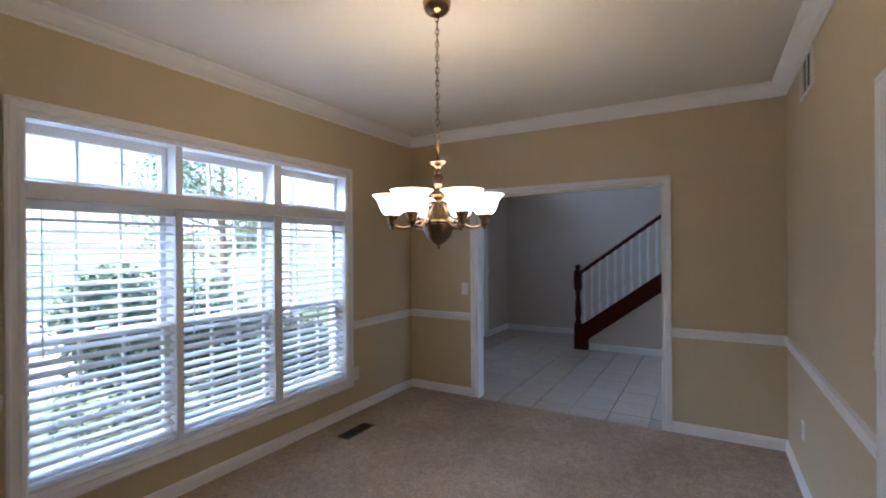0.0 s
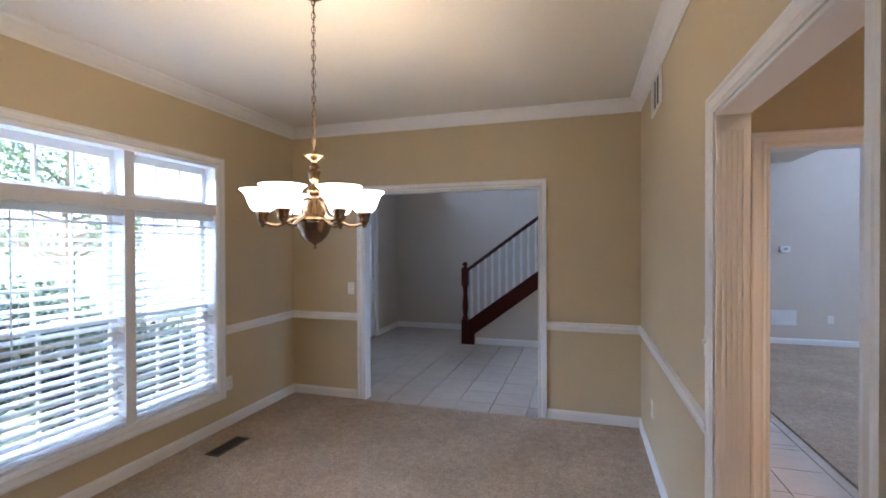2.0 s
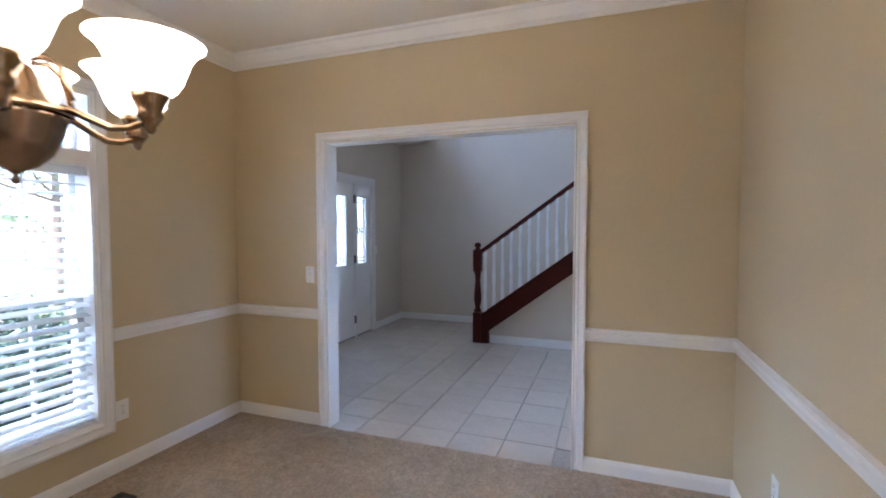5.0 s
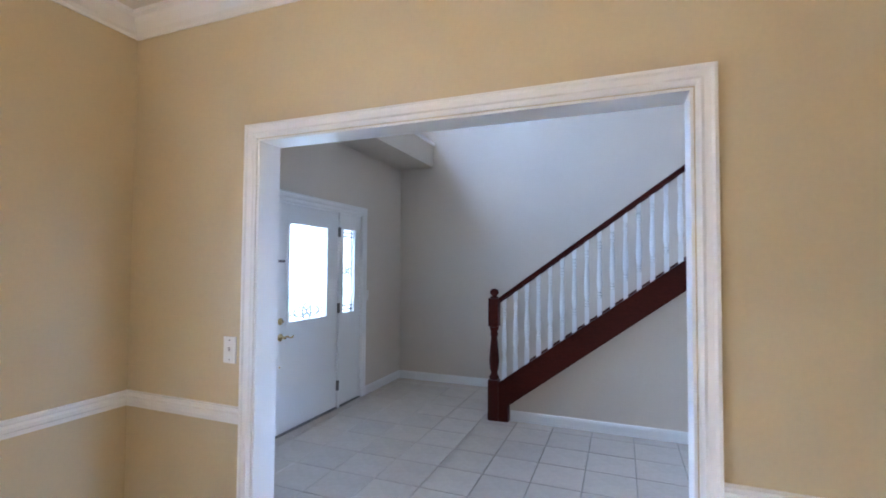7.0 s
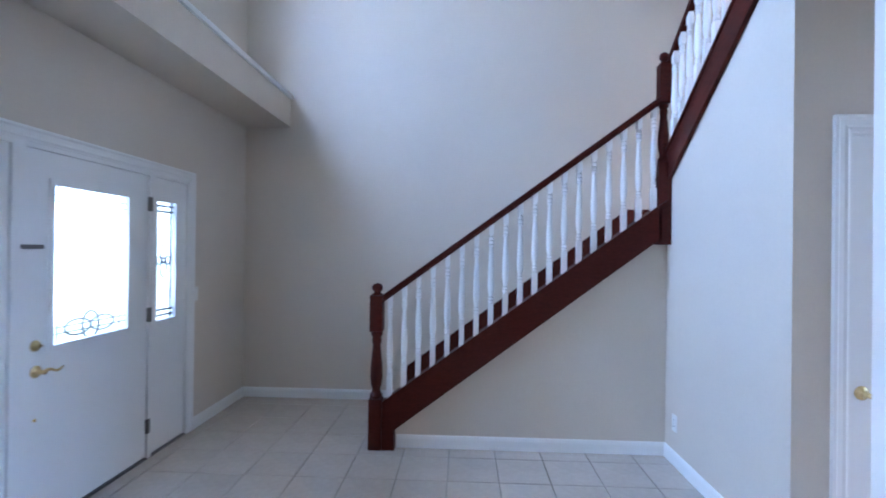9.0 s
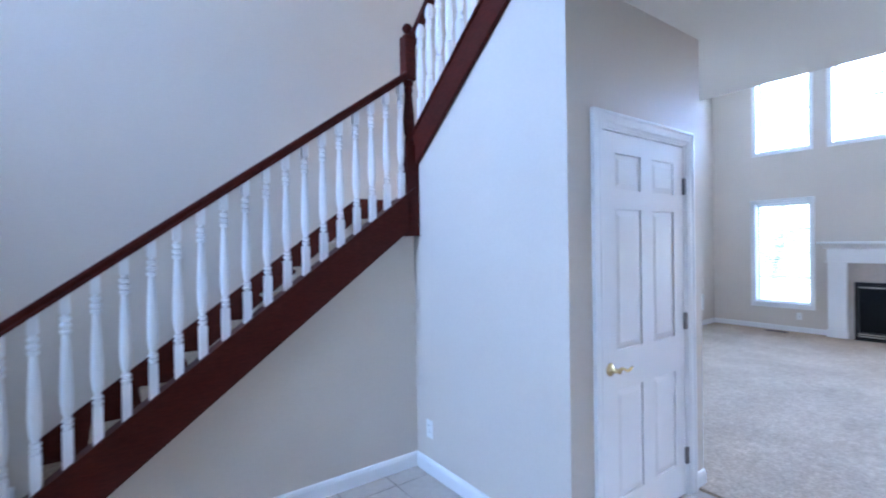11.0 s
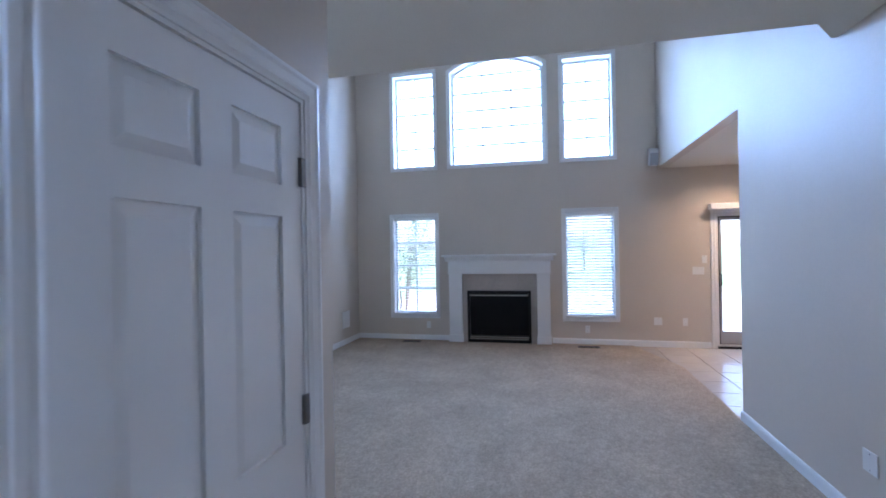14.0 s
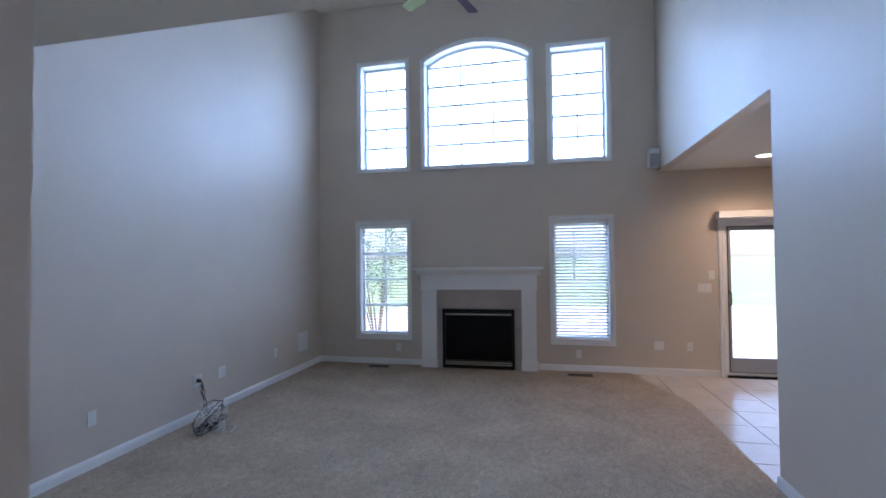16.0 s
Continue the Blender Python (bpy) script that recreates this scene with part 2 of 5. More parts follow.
def structure(name, bm, mat, label, category, smooth=False):
    return tagged(part(name, bm, mat, smooth=smooth), label, category, kind="structure")


# ---- plan ----
XW, XR, YD, YF = -2.65, 0.60, 4.78, 4.90     # dining: window wall, inner wall, far wall and its foyer side
XI = 0.70                                   # kitchen side of the dining inner wall
YS = 0.10                                   # dining: near wall
CD, CH, CT = 2.66, 2.70, 5.45               # ceilings: dining, hall and kitchen, tall rooms
XF, YB = -3.10, 8.60                        # foyer: front wall, stair wall
XC, YC, XE = 0.595, 6.25, 1.84              # closet block under the stairs
XG, YL, YR = 7.775, 8.745, 3.845            # family room: window wall and its sides
YK = 3.72                                   # kitchen side of the wall between
XB = 3.09                                   # edge of the upper floor over the family room
XP = 4.715                                  # end of the wall between kitchen and family room
XT = 1.75                                   # where tile meets carpet

# dining walls
structure("wall_dining_window", panelled("x", XW - 0.2, XW, YS - 0.12, YD, -0.3, CD, [(1.57, 3.765, 0.325, 2.125)]), TAN, "tan painted wall around the wide dining window", "wall")
structure("wall_dining_far", panelled("y", YD, YD + 0.06, XW - 0.2, XI, 0.0, CD, [(-1.866, -0.205, -1, 1.994)]), TAN, "tan painted wall with a wide cased opening", "wall")
structure("wall_foyer_south", panelled("y", YD + 0.06, YF, XF - 0.2, 1.08, 0.0, CT, [(-1.866, -0.205, -1, 1.994)]), GREIGE, "greige painted foyer wall with a wide cased opening", "wall")
structure("wall_dining_inner", panelled("x", XR, XI, YS - 0.12, YD, 0.0, CD, [(1.728, 2.638, -1, 1.962), (3.80, 4.12, 2.365, 2.545)]), TAN, "tan painted wall with a cased opening and an air grille", "wall")
structure("wall_dining_near", box(XW, XR, YS - 0.12, YS, 0.0, CD), TAN, "plain tan painted wall", "wall")
structure("ceiling_dining", box(XW - 0.2, XI, YS - 0.12, YD, CD, CD + 0.1), CEIL, "white dining room ceiling", "ceiling")
# foyer and stairwell
structure("wall_foyer_front", panelled("x", XF - 0.2, XF, YF, YB + 0.12, -0.3, CT, [(5.83, 7.66, -1, 2.02), (5.9, 7.6, 3.45, 4.85)]), GREIGE, "greige front wall with the entrance door and a high window", "wall")
structure("wall_stair", box(XF - 0.2, XE, YB, YB + 0.12, 0.0, CT), GREIGE, "tall greige painted wall behind the stairs", "wall")
structure("ceiling_foyer", box(XF - 0.2, XE, YF, YB + 0.12, CT, CT + 0.1), CEIL, "white tall foyer ceiling", "ceiling")
structure("plant_shelf", box(XF, -2.645, YF, YB, 2.70, 2.975), GREIGE, "boxed ledge above the entrance door", "ledge")
structure("wall_stair_landing", box(XE - 0.1, XE, YC + 0.1, YB, 0.0, CT), GREIGE, "greige wall between stairwell and family room", "wall")
structure("wall_closet_side", prism([(YC, 0.0), (YC, 3.02), (6.35, 2.94), (7.40, 2.10), (7.60, 1.90), (7.60, 0.0)], "x", XC, XC + 0.1), GREIGE, "greige wall below the upper flight", "wall")
structure("wall_closet", panelled("y", YC, YC + 0.1, XC + 0.1, XE, 0.0, 3.0, [(0.84, 1.65, -1, 2.042)]), GREIGE, "greige wall with the closet door", "wall")
structure("wall_under_stairs", prism([(-1.40, 0.0), (-1.40, 0.15), (0.55, 1.60), (XC, 1.62), (XC, 0.0)], "y", 7.535, 7.60), GREIGE, "greige triangular wall below the stairs", "wall")
# upper floor over the hall, with its edges closed
structure("ceiling_hall", box(XC, XB, YR, YC, CH, CH + 0.28), CEIL, "white hall ceiling below the upper floor", "ceiling")
structure("ceiling_hall_family", box(XE, XB, YC, YL, CH, CH + 0.28), CEIL, "white ceiling below the upper floor", "ceiling")
structure("ceiling_gusset", prism([(XB, 4.05), (XB + 0.21, 3.88), (XB + 0.21, YR), (XB, YR)], "z", CH, CH + 0.28), CEIL, "white ceiling corner beside the hall wall", "ceiling")
structure("wall_loft", box(XB - 0.1, XB, YR, YL, CH + 0.28, CT), GREIGE, "greige upper wall over the hall ceiling", "wall")
structure("wall_upper_hall", box(XC, XC + 0.1, YF, YC, CH + 0.28, CT), GREIGE, "greige upper wall beside the stairwell", "wall")
structure("wall_upper_stair", box(XC + 0.1, XE - 0.1, YC, YC + 0.1, 3.9, CT), GREIGE, "greige upper wall over the stairs", "wall")
# hall, kitchen and family room
structure("wall_hall_chase", box(XI, 1.08, YR, YD + 0.06, 0.0, CH), GREIGE, "greige wall corner beside the hall", "wall")
structure("wall_kitchen", panelled("y", YK, YR, XI, XG, 0.0, CT, [(1.12, 1.61, -1, 2.03), (XP, XG, -1, CH + 0.013)]), GREIGE, "greige wall between family room and kitchen", "wall")
structure("wall_family_left", box(XE - 0.1, XG, YL, YL + 0.12, 0.0, CT), GREIGE, "tall greige side wall of the family room", "wall")
WINDOWS = [("left_low", 7.325, 8.09, 0.43, 2.10), ("right_low", 4.462, 5.215, 0.42, 2.10), ("left_high", 7.335, 8.06, 2.94, 4.535), ("right_high", 4.472, 5.225, 2.94, 4.535)]
CEN = (5.51, 7.055, 2.94, 4.50, 4.735)
structure("wall_family_windows", panelled("x", XG, XG + 0.2, 0.3, YL + 0.12, -0.3, CT, [w[1:] for w in WINDOWS] + [(CEN[0], CEN[1], CEN[2], CEN[4]), (1.25, 3.06, 0.03, 2.0)]), GREIGE, "tall greige wall with six windows and a sliding door", "wall")


def arch(y):
    """Height of the shallow arch over the middle window."""
    half, rise = (CEN[1] - CEN[0]) / 2, CEN[4] - CEN[3]
    r = (half * half + rise * rise) / (2 * rise)
    return CEN[4] - r + math.sqrt(max(0.0, r * r - (y - (CEN[0] + CEN[1]) / 2) ** 2))


ARC = [(CEN[0] + (CEN[1] - CEN[0]) * i / 24, arch(CEN[0] + (CEN[1] - CEN[0]) * i / 24)) for i in range(25)]
bm = bmesh.new()
for (ya, za), (yb, zb) in zip(ARC, ARC[1:]):
    for x, flip in ((XG, False), (XG + 0.2, True)):
        q = [bm.verts.new(p) for p in ((x, ya, za), (x, ya, CEN[4]), (x, yb, CEN[4]), (x, yb, zb))]
        bm.faces.new(q if flip else list(reversed(q)))
    bm.faces.new([bm.verts.new(p) for p in ((XG, ya, za), (XG, yb, zb), (XG + 0.2, yb, zb), (XG + 0.2, ya, za))])
bmesh.ops.remove_doubles(bm, verts=bm.verts[:], dist=0.0005)
structure("trim_arch_infill", bm, GREIGE, "greige plaster above the arched window", "wall")
structure("ceiling_family", box(XB - 0.1, XG + 0.2, YR - 0.125, YL + 0.12, CT, CT + 0.1), CEIL, "white tall family room ceiling", "ceiling")
structure("ceiling_kitchen", box(XI, XG, 0.3, YK, CH + 0.013, CH + 0.11), CEIL, "white kitchen ceiling", "ceiling")
structure("wall_kitchen_far", box(XI, XG + 0.2, 0.18, 0.3, 0.0, CH + 0.11), TAN, "plain tan kitchen wall", "wall")
structure("wall_kitchen_tan", panelled("y", YK - 0.004, YK, XI, XP, 0.0, CH, [(1.12, 1.61, -1, 2.03)]), TAN, "tan painted kitchen side of the wall", "wall")

# ---- floors ----
structure("floor_slab", box(XF, XG, YS, YL, -0.3, -0.012), GROUT, "grout bed below the floors", "floor")


def carpet(name, outline, label):
    bm = prism(outline, "z", -0.008, 0.012)
    return structure(name, bm, CARPET, label, "carpet")


carpet("floor_carpet_dining", [(XW, YS), (XR, YS), (XR, YD), (-0.205, YD), (-0.205, YD - 0.02), (-1.866, YD - 0.02), (-1.866, YD), (XW, YD)], "beige cut pile carpet in the dining room")
carpet("floor_carpet_family", [(XT, YR), (6.53, YR), (7.72, 4.22), (XG, 4.24), (XG, YL), (XT, YL)], "beige cut pile carpet in the family room")

# ---- trim ----
BASE = [(0, 0), (0.015, 0), (0.015, 0.07), (0.011, 0.085), (0.005, 0.095), (0, 0.095)]
RAIL = [(0, 0), (0.010, 0.003), (0.012, 0.022), (0.020, 0.028), (0.024, 0.045), (0.018, 0.055), (0.022, 0.062), (0.022, 0.072), (0, 0.075)]
CROWN = [(0, 0), (0.008, 0), (0.012, 0.012), (0.030, 0.022), (0.055, 0.050), (0.068, 0.072), (0.085, 0.080), (0.090, 0.095), (0, 0.095)]
CASE = [(0, 0), (0.075, 0), (0.075, 0.020), (0.062, 0.022), (0.052, 0.016), (0.030, 0.014), (0.018, 0.018), (0.008, 0.012), (0, 0.010)]


def run(name, path, profile, label, category="baseboard"):
    return structure(name, sweep(path, profile, (0, 0, 1)), WHITE, label, category)


def casing(name, points, normal, label, profile=CASE):
    return structure(name, sweep(points, profile, normal), WHITE, label, "door casing")


B, C2 = 0.0, 0.765
for nm, z, prof, lab, cat in (("baseboard", B, BASE, "white painted baseboard", "baseboard"), ("trim_chair_rail", C2, RAIL, "white moulded chair rail", "chair rail")):
    run(nm, [(XR, 2.703, z), (XR, YD, z), (-0.142, YD, z)], prof, lab, cat)
    run(nm, [(XR, YS, z), (XR, 1.663, z)], prof, lab, cat)
    if nm == "baseboard":
        run(nm, [(-1.93, YD, z), (XW, YD, z), (XW, YS, z), (XR, YS, z)], prof, lab, cat)
    else:
        run(nm, [(-1.93, YD, z), (XW, YD, z), (XW, 3.845, z)], prof, lab, cat)
        run(nm, [(XW, 1.49, z), (XW, YS, z), (XR, YS, z)], prof, lab, cat)
structure("trim_crown", sweep([(XR, YS, CD - 0.096), (XR, YD, CD - 0.096), (XW, YD, CD - 0.096), (XW, YS, CD - 0.096)], CROWN, (0, 0, 1), closed=True), WHITE, "white crown moulding round the dining ceiling", "crown moulding")
Z = 0.0
run("baseboard", [(XF, 7.74, Z), (XF, YB, Z)][::-1], BASE, "white painted baseboard")
run("baseboard", [(-1.55, YB, Z), (XF, YB, Z)], BASE, "white painted baseboard")
run("baseboard", [(XC, YC, Z), (XC, 7.535, Z), (-1.39, 7.535, Z)], BASE, "white painted baseboard beside the stairs")
run("baseboard", [(XE, YC, Z), (1.735, YC, Z)], BASE, "white painted baseboard")
run("baseboard", [(XG, 4.24, B), (XG, 5.43, B)], BASE, "white painted baseboard")
run("baseboard", [(XG, 7.11, B), (XG, YL, B), (XE, YL, B), (XE, YC, B)], BASE, "white painted baseboard")
run("baseboard", [(XG, 3.14, Z), (XG, 4.24, Z)], BASE, "white painted baseboard")
run("baseboard", [(1.63, YR, B), (XP, YR, B), (XP, YK, B), (1.70, YK, B)], BASE, "white painted baseboard")
run("baseboard", [(-0.142, YF, Z), (1.08, YF, Z), (1.08, YR, Z)], BASE, "white painted baseboard")
run("baseboard", [(-1.93, YF, Z), (XF, YF, Z), (XF, 5.75, Z)][::-1], BASE, "white painted baseboard")
structure("trim_shelf", sweep([(-2.645, YB, 2.975), (-2.645, YF, 2.975)], [(-0.03, 0), (0.025, 0), (0.03, 0.02), (0.015, 0.03), (0.015, 0.045), (-0.03, 0.045)], (0, 0, 1)), WHITE, "white moulded edge of the ledge", "trim")

# casings: dining opening on both sides, its jambs, the kitchen openings
casing("trim_opening_dining", [(-0.201, YD, 0), (-0.201, YD, 1.998), (-1.870, YD, 1.998), (-1.870, YD, 0)], (0, -1, 0), "white moulded casing round the wide opening", [(-a * 0.78, b) for a, b in CASE])
casing("trim_opening_foyer", [(-0.201, YF, 0), (-0.201, YF, 1.998), (-1.870, YF, 1.998), (-1.870, YF, 0)], (0, 1, 0), "white moulded casing round the wide opening", [(a * 0.78, b) for a, b in CASE])
structure("trim_jamb_dining", sweep([(-0.205, YD - 0.004, 0), (-0.205, YD - 0.004, 1.994), (-1.866, YD - 0.004, 1.994), (-1.866, YD - 0.004, 0)], [(0, 0), (0.009, 0), (0.009, -0.128), (0, -0.128)], (0, -1, 0)), WHITE, "white painted lining of the wide opening", "door jamb")
casing("trim_opening_kitchen", [(XR, 2.641, 0), (XR, 2.641, 1.965), (XR, 1.725, 1.965), (XR, 1.725, 0)], (-1, 0, 0), "white moulded casing round the kitchen opening", [(a * 0.8, b) for a, b in CASE])
structure("trim_jamb_kitchen", sweep([(XR - 0.004, 2.638, 0), (XR - 0.004, 2.638, 1.962), (XR - 0.004, 1.728, 1.962), (XR - 0.004, 1.728, 0)], [(0, 0), (-0.012, 0), (-0.012, -0.108), (0, -0.108)], (-1, 0, 0)), WHITE, "white lining of the kitchen opening", "door jamb")
flutes = bmesh.new()
for i in range(5):
    x = XR + 0.014 + i * 0.0165
    add_box(flutes, x, x + 0.0095, 2.6240, 2.6265, 0.15, 1.90)
structure("trim_flutes", flutes, WHITE, "fluted face of the kitchen opening's jamb", "pilaster")
casing("trim_opening_hall", [(1.615, YK - 0.004, 0), (1.615, YK - 0.004, 2.03), (1.115, YK - 0.004, 2.03), (1.115, YK - 0.004, 0)], (0, -1, 0), "white moulded casing round the hall opening", [(-a, b) for a, b in CASE])
structure("trim_jamb_hall", sweep([(1.61, YK - 0.008, 0), (1.61, YK - 0.008, 2.03), (1.12, YK - 0.008, 2.03), (1.12, YK - 0.008, 0)], [(0, 0), (0.012, 0), (0.012, -0.137), (0, -0.137)], (0, -1, 0)), WHITE, "white lining of the hall opening", "door jamb")

# ---- windows ----


def frame_bars(x, depth, outer, inner):
    """A rectangular frame in a plane across x, from the outer to the inner (y0, y1, z0, z1)."""
    return panelled("x", x - depth / 2, x + depth / 2, *outer, [inner])


def pane(x, y0, y1, z0, z1, parent, mat=GLASS):
    ob = part("pane", box(x - 0.002, x + 0.002, y0, y1, z0, z1), mat, parent)
    ob.visible_shadow = False
    return ob


def slat_mesh(width, length):
    bm = bmesh.new()
    rows = []
    for i in range(5):
        u = (i / 4 - 0.5) * width
        rows.append([bm.verts.new((u, s * length / 2, 0.003 * (1 - (2 * i / 4 - 1) ** 2) + t)) for s in (-1, 1) for t in (0, 0.002)])
    for a, b in zip(rows, rows[1:]):
        bm.faces.new((a[1], b[1], b[3], a[3]))
        bm.faces.new((a[0], a[2], b[2], b[0]))
        bm.faces.new((a[0], b[0], b[1], a[1]))
        bm.faces.new((a[2], a[3], b[3], b[2]))
    bm.faces.new((rows[0][0], rows[0][1], rows[0][3], rows[0][2]))
    bm.faces.new((rows[-1][0], rows[-1][2], rows[-1][3], rows[-1][1]))
    me = bpy.data.meshes.new("slat")
    bm.to_mesh(me)
    bm.free()
    me.materials.append(BLIND)
    return me


def blind(x, y0, y1, z0, z1, pitch, width, tilt, label, group, side=1):
    """A slatted blind in a window: headrail, slats, ladder cords, bottom rail, tilt wand."""
    yc = (y0 + y1) / 2
    top = thing("window_blind", (x, yc, z0), label, "blind", group)
    w = y1 - y0
    part("headrail", box(-0.03, 0.03, -w / 2, w / 2, z1 - z0 - 0.045, z1 - z0, 0.003), BLIND, top)
    part("bottom_rail", box(-0.026, 0.026, -w / 2, w / 2, 0.004, 0.022, 0.004), BLIND, top)
    me = slat_mesh(width, w - 0.006)
    z, i = pitch, 0
    while z < z1 - z0 - 0.06:
        ob = new("slat", me)
        ob.parent = top
        ob.matrix_basis = pose(0, 0, z, 0, tilt + 1.5 * math.sin(i * 2.3), 0.15 * math.sin(i * 1.7))
        z, i = z + pitch, i + 1
    for s in (-0.36, 0.36) if w < 0.8 else (-0.38, 0, 0.38):
        for d in (-1, 1):
            part("ladder_cord", tube([(d * width * 0.5, s * w, 0.02), (d * width * 0.5, s * w, z1 - z0 - 0.04)], 0.0012, 5), BLIND, top)
    part("wand", tube([(-side * 0.04, -w * 0.42, z1 - z0 - 0.05), (-side * 0.043, -w * 0.42, (z1 - z0) * 0.45)], 0.004, 6), BLIND, top)
    return top


# dining window: three tall sashes below three transoms
win = tagged(new("window_1"), "white triple dining window with transoms above", "window", kind="structure")
DY = [(1.57, 2.285), (2.33, 3.008), (3.08, 3.765)]
part("casing", sweep([(XW, 3.76, 0.33), (XW, 3.76, 2.12), (XW, 1.575, 2.12), (XW, 1.575, 0.33)], [(-a, b) for a, b in CASE], (1, 0, 0), closed=True), WHITE, win, "white moulded casing")
part("jamb_lining", sweep([(XW + 0.004, 3.765, 0.325), (XW + 0.004, 3.765, 2.125), (XW + 0.004, 1.57, 2.125), (XW + 0.004, 1.57, 0.325)], [(0, 0), (0.012, 0), (0.012, -0.2), (0, -0.2)], (1, 0, 0), closed=True), WHITE, win)
part("transom_bar", box(XW - 0.15, XW + 0.006, 1.582, 3.753, 1.735, 1.82, 0.004), WHITE, win)
for a, b in ((2.285, 2.33), (3.008, 3.08)):
    part("mullion", box(XW - 0.15, XW - 0.012, a, b, 0.337, 1.735, 0.004), WHITE, win)
    part("mullion", box(XW - 0.15, XW - 0.012, a, b, 1.82, 2.113, 0.004), WHITE, win)
for k, (a, b) in enumerate(DY):
    a2, b2 = max(a, 1.582), min(b, 3.753)
    x = XW - 0.12
    tr = part("transom_sash", frame_bars(x, 0.04, (a2, b2, 1.82, 2.113), (a2 + 0.035, b2 - 0.035, 1.85, 2.06)), WHITE, win)
    pane(x, a2 + 0.035, b2 - 0.035, 1.85, 2.06, tr)
    for f in (1, 2):
        y = a2 + 0.035 + (b2 - a2 - 0.07) * f / 3
        part("muntin", box(x - 0.012, x + 0.012, y - 0.007, y + 0.007, 1.85, 2.06), WHITE, tr)
    up = part("upper_sash", frame_bars(x - 0.02, 0.035, (a2, b2, 1.015, 1.735), (a2 + 0.035, b2 - 0.035, 1.05, 1.70)), WHITE, win)
    pane(x - 0.02, a2 + 0.035, b2 - 0.035, 1.05, 1.70, up)
    lo = part("lower_sash", frame_bars(x + 0.018, 0.035, (a2, b2, 0.337, 1.05), (a2 + 0.035, b2 - 0.035, 0.40, 1.01)), WHITE, win)
    pane(x + 0.018, a2 + 0.035, b2 - 0.035, 0.40, 1.01, lo)
    for host, z0, z1, xx in ((up, 1.05, 1.70, x - 0.02), (lo, 0.40, 1.01, x + 0.018)):
        for f in (1, 2):
            y = a2 + 0.035 + (b2 - a2 - 0.07) * f / 3
            part("muntin", box(xx - 0.01, xx + 0.01, y - 0.007, y + 0.007, z0, z1), WHITE, host)
        zm = (z0 + z1) / 2
        part("muntin", box(xx - 0.009, xx + 0.009, a2 + 0.035, b2 - 0.035, zm - 0.007, zm + 0.007), WHITE, host)
    part("sash_lock", box(x + 0.0, x + 0.035, (a2 + b2) / 2 - 0.03, (a2 + b2) / 2 + 0.03, 1.05, 1.068, 0.004), WHITE, lo)
    blind(XW - 0.045, a2 + 0.004, b2 - 0.004, 0.342, 1.732, 0.054, 0.060, 17, "white two-inch slatted blind lowered in the dining window", "dining blinds", -1)

# family room windows
RIGHTLOW = next(w[0] for w in WINDOWS if "right" in w[0] and "low" in w[0])   # this sash has no glazing bars
for i, (nm, y0, y1, z0, z1) in enumerate(WINDOWS):
    w = tagged(new(f"window_{i + 2}"), "white framed tall family room window" if "low" in nm else "white framed high family room window", "window", kind="structure")
    part("casing", sweep([(XG, y0, z0), (XG, y0, z1), (XG, y1, z1), (XG, y1, z0)], [(-a * 0.72, b) for a, b in CASE], (-1, 0, 0), closed=True), WHITE, w)
    part("jamb_lining", sweep([(XG - 0.003, y0, z0), (XG - 0.003, y0, z1), (XG - 0.003, y1, z1), (XG - 0.003, y1, z0)], [(0, 0), (0.01, 0), (0.01, -0.2), (0, -0.2)], (-1, 0, 0), closed=True), WHITE, w)
    x = XG + (0.165 if "high" in nm else 0.13)
    sash = part("sash", frame_bars(x, 0.04, (y0 + 0.01, y1 - 0.01, z0 + 0.01, z1 - 0.01), (y0 + 0.045, y1 - 0.045, z0 + 0.05, z1 - 0.045)), WHITE, w)
    pane(x, y0 + 0.045, y1 - 0.045, z0 + 0.05, z1 - 0.045, sash)
    rows = 5 if "high" in nm else 4
    for r in range(1, rows if nm != RIGHTLOW else 1):
        z = z0 + 0.05 + (z1 - z0 - 0.095) * r / rows
        part("muntin", box(x - 0.012, x + 0.012, y0 + 0.045, y1 - 0.045, z - 0.017, z + 0.017), WHITE, sash)
    if nm != RIGHTLOW:
        part("muntin", box(x - 0.0115, x + 0.0115, (y0 + y1) / 2 - 0.012, (y0 + y1) / 2 + 0.012, z0 + 0.05, z1 - 0.045), WHITE, sash)
    if "low" in nm:
        part("sill", box(XG - 0.03, XG + 0.1, y0 + 0.011, y1 - 0.011, z0 + 0.011, z0 + 0.026, 0.003), WHITE, w)
        blind(XG + 0.055, y0 + 0.014, y1 - 0.014, z0 + 0.028, z1 - 0.014, 0.045, 0.048, 30 if "right" in nm else 13, "white slatted blind lowered over the family room window", "family room blinds")

w = tagged(new("window_6"), "white framed arched high window", "window", kind="structure")
outline = [(XG, CEN[0], CEN[2])] + [(XG, y, z) for y, z in ARC] + [(XG, CEN[1], CEN[2])]
part("casing", sweep(outline, [(-a * 0.72, b) for a, b in CASE], (-1, 0, 0), closed=True), WHITE, w)
part("jamb_lining", sweep([(XG - 0.003, p[1], p[2]) for p in outline], [(0, 0), (0.01, 0), (0.01, -0.2), (0, -0.2)], (-1, 0, 0), closed=True), WHITE, w)
xs = XG + 0.165
sash = part("sash", sweep([(xs, p[1], p[2]) for p in outline], [(0.01, -0.02), (0.045, -0.02), (0.045, 0.02), (0.01, 0.02)], (-1, 0, 0), closed=True), WHITE, w)
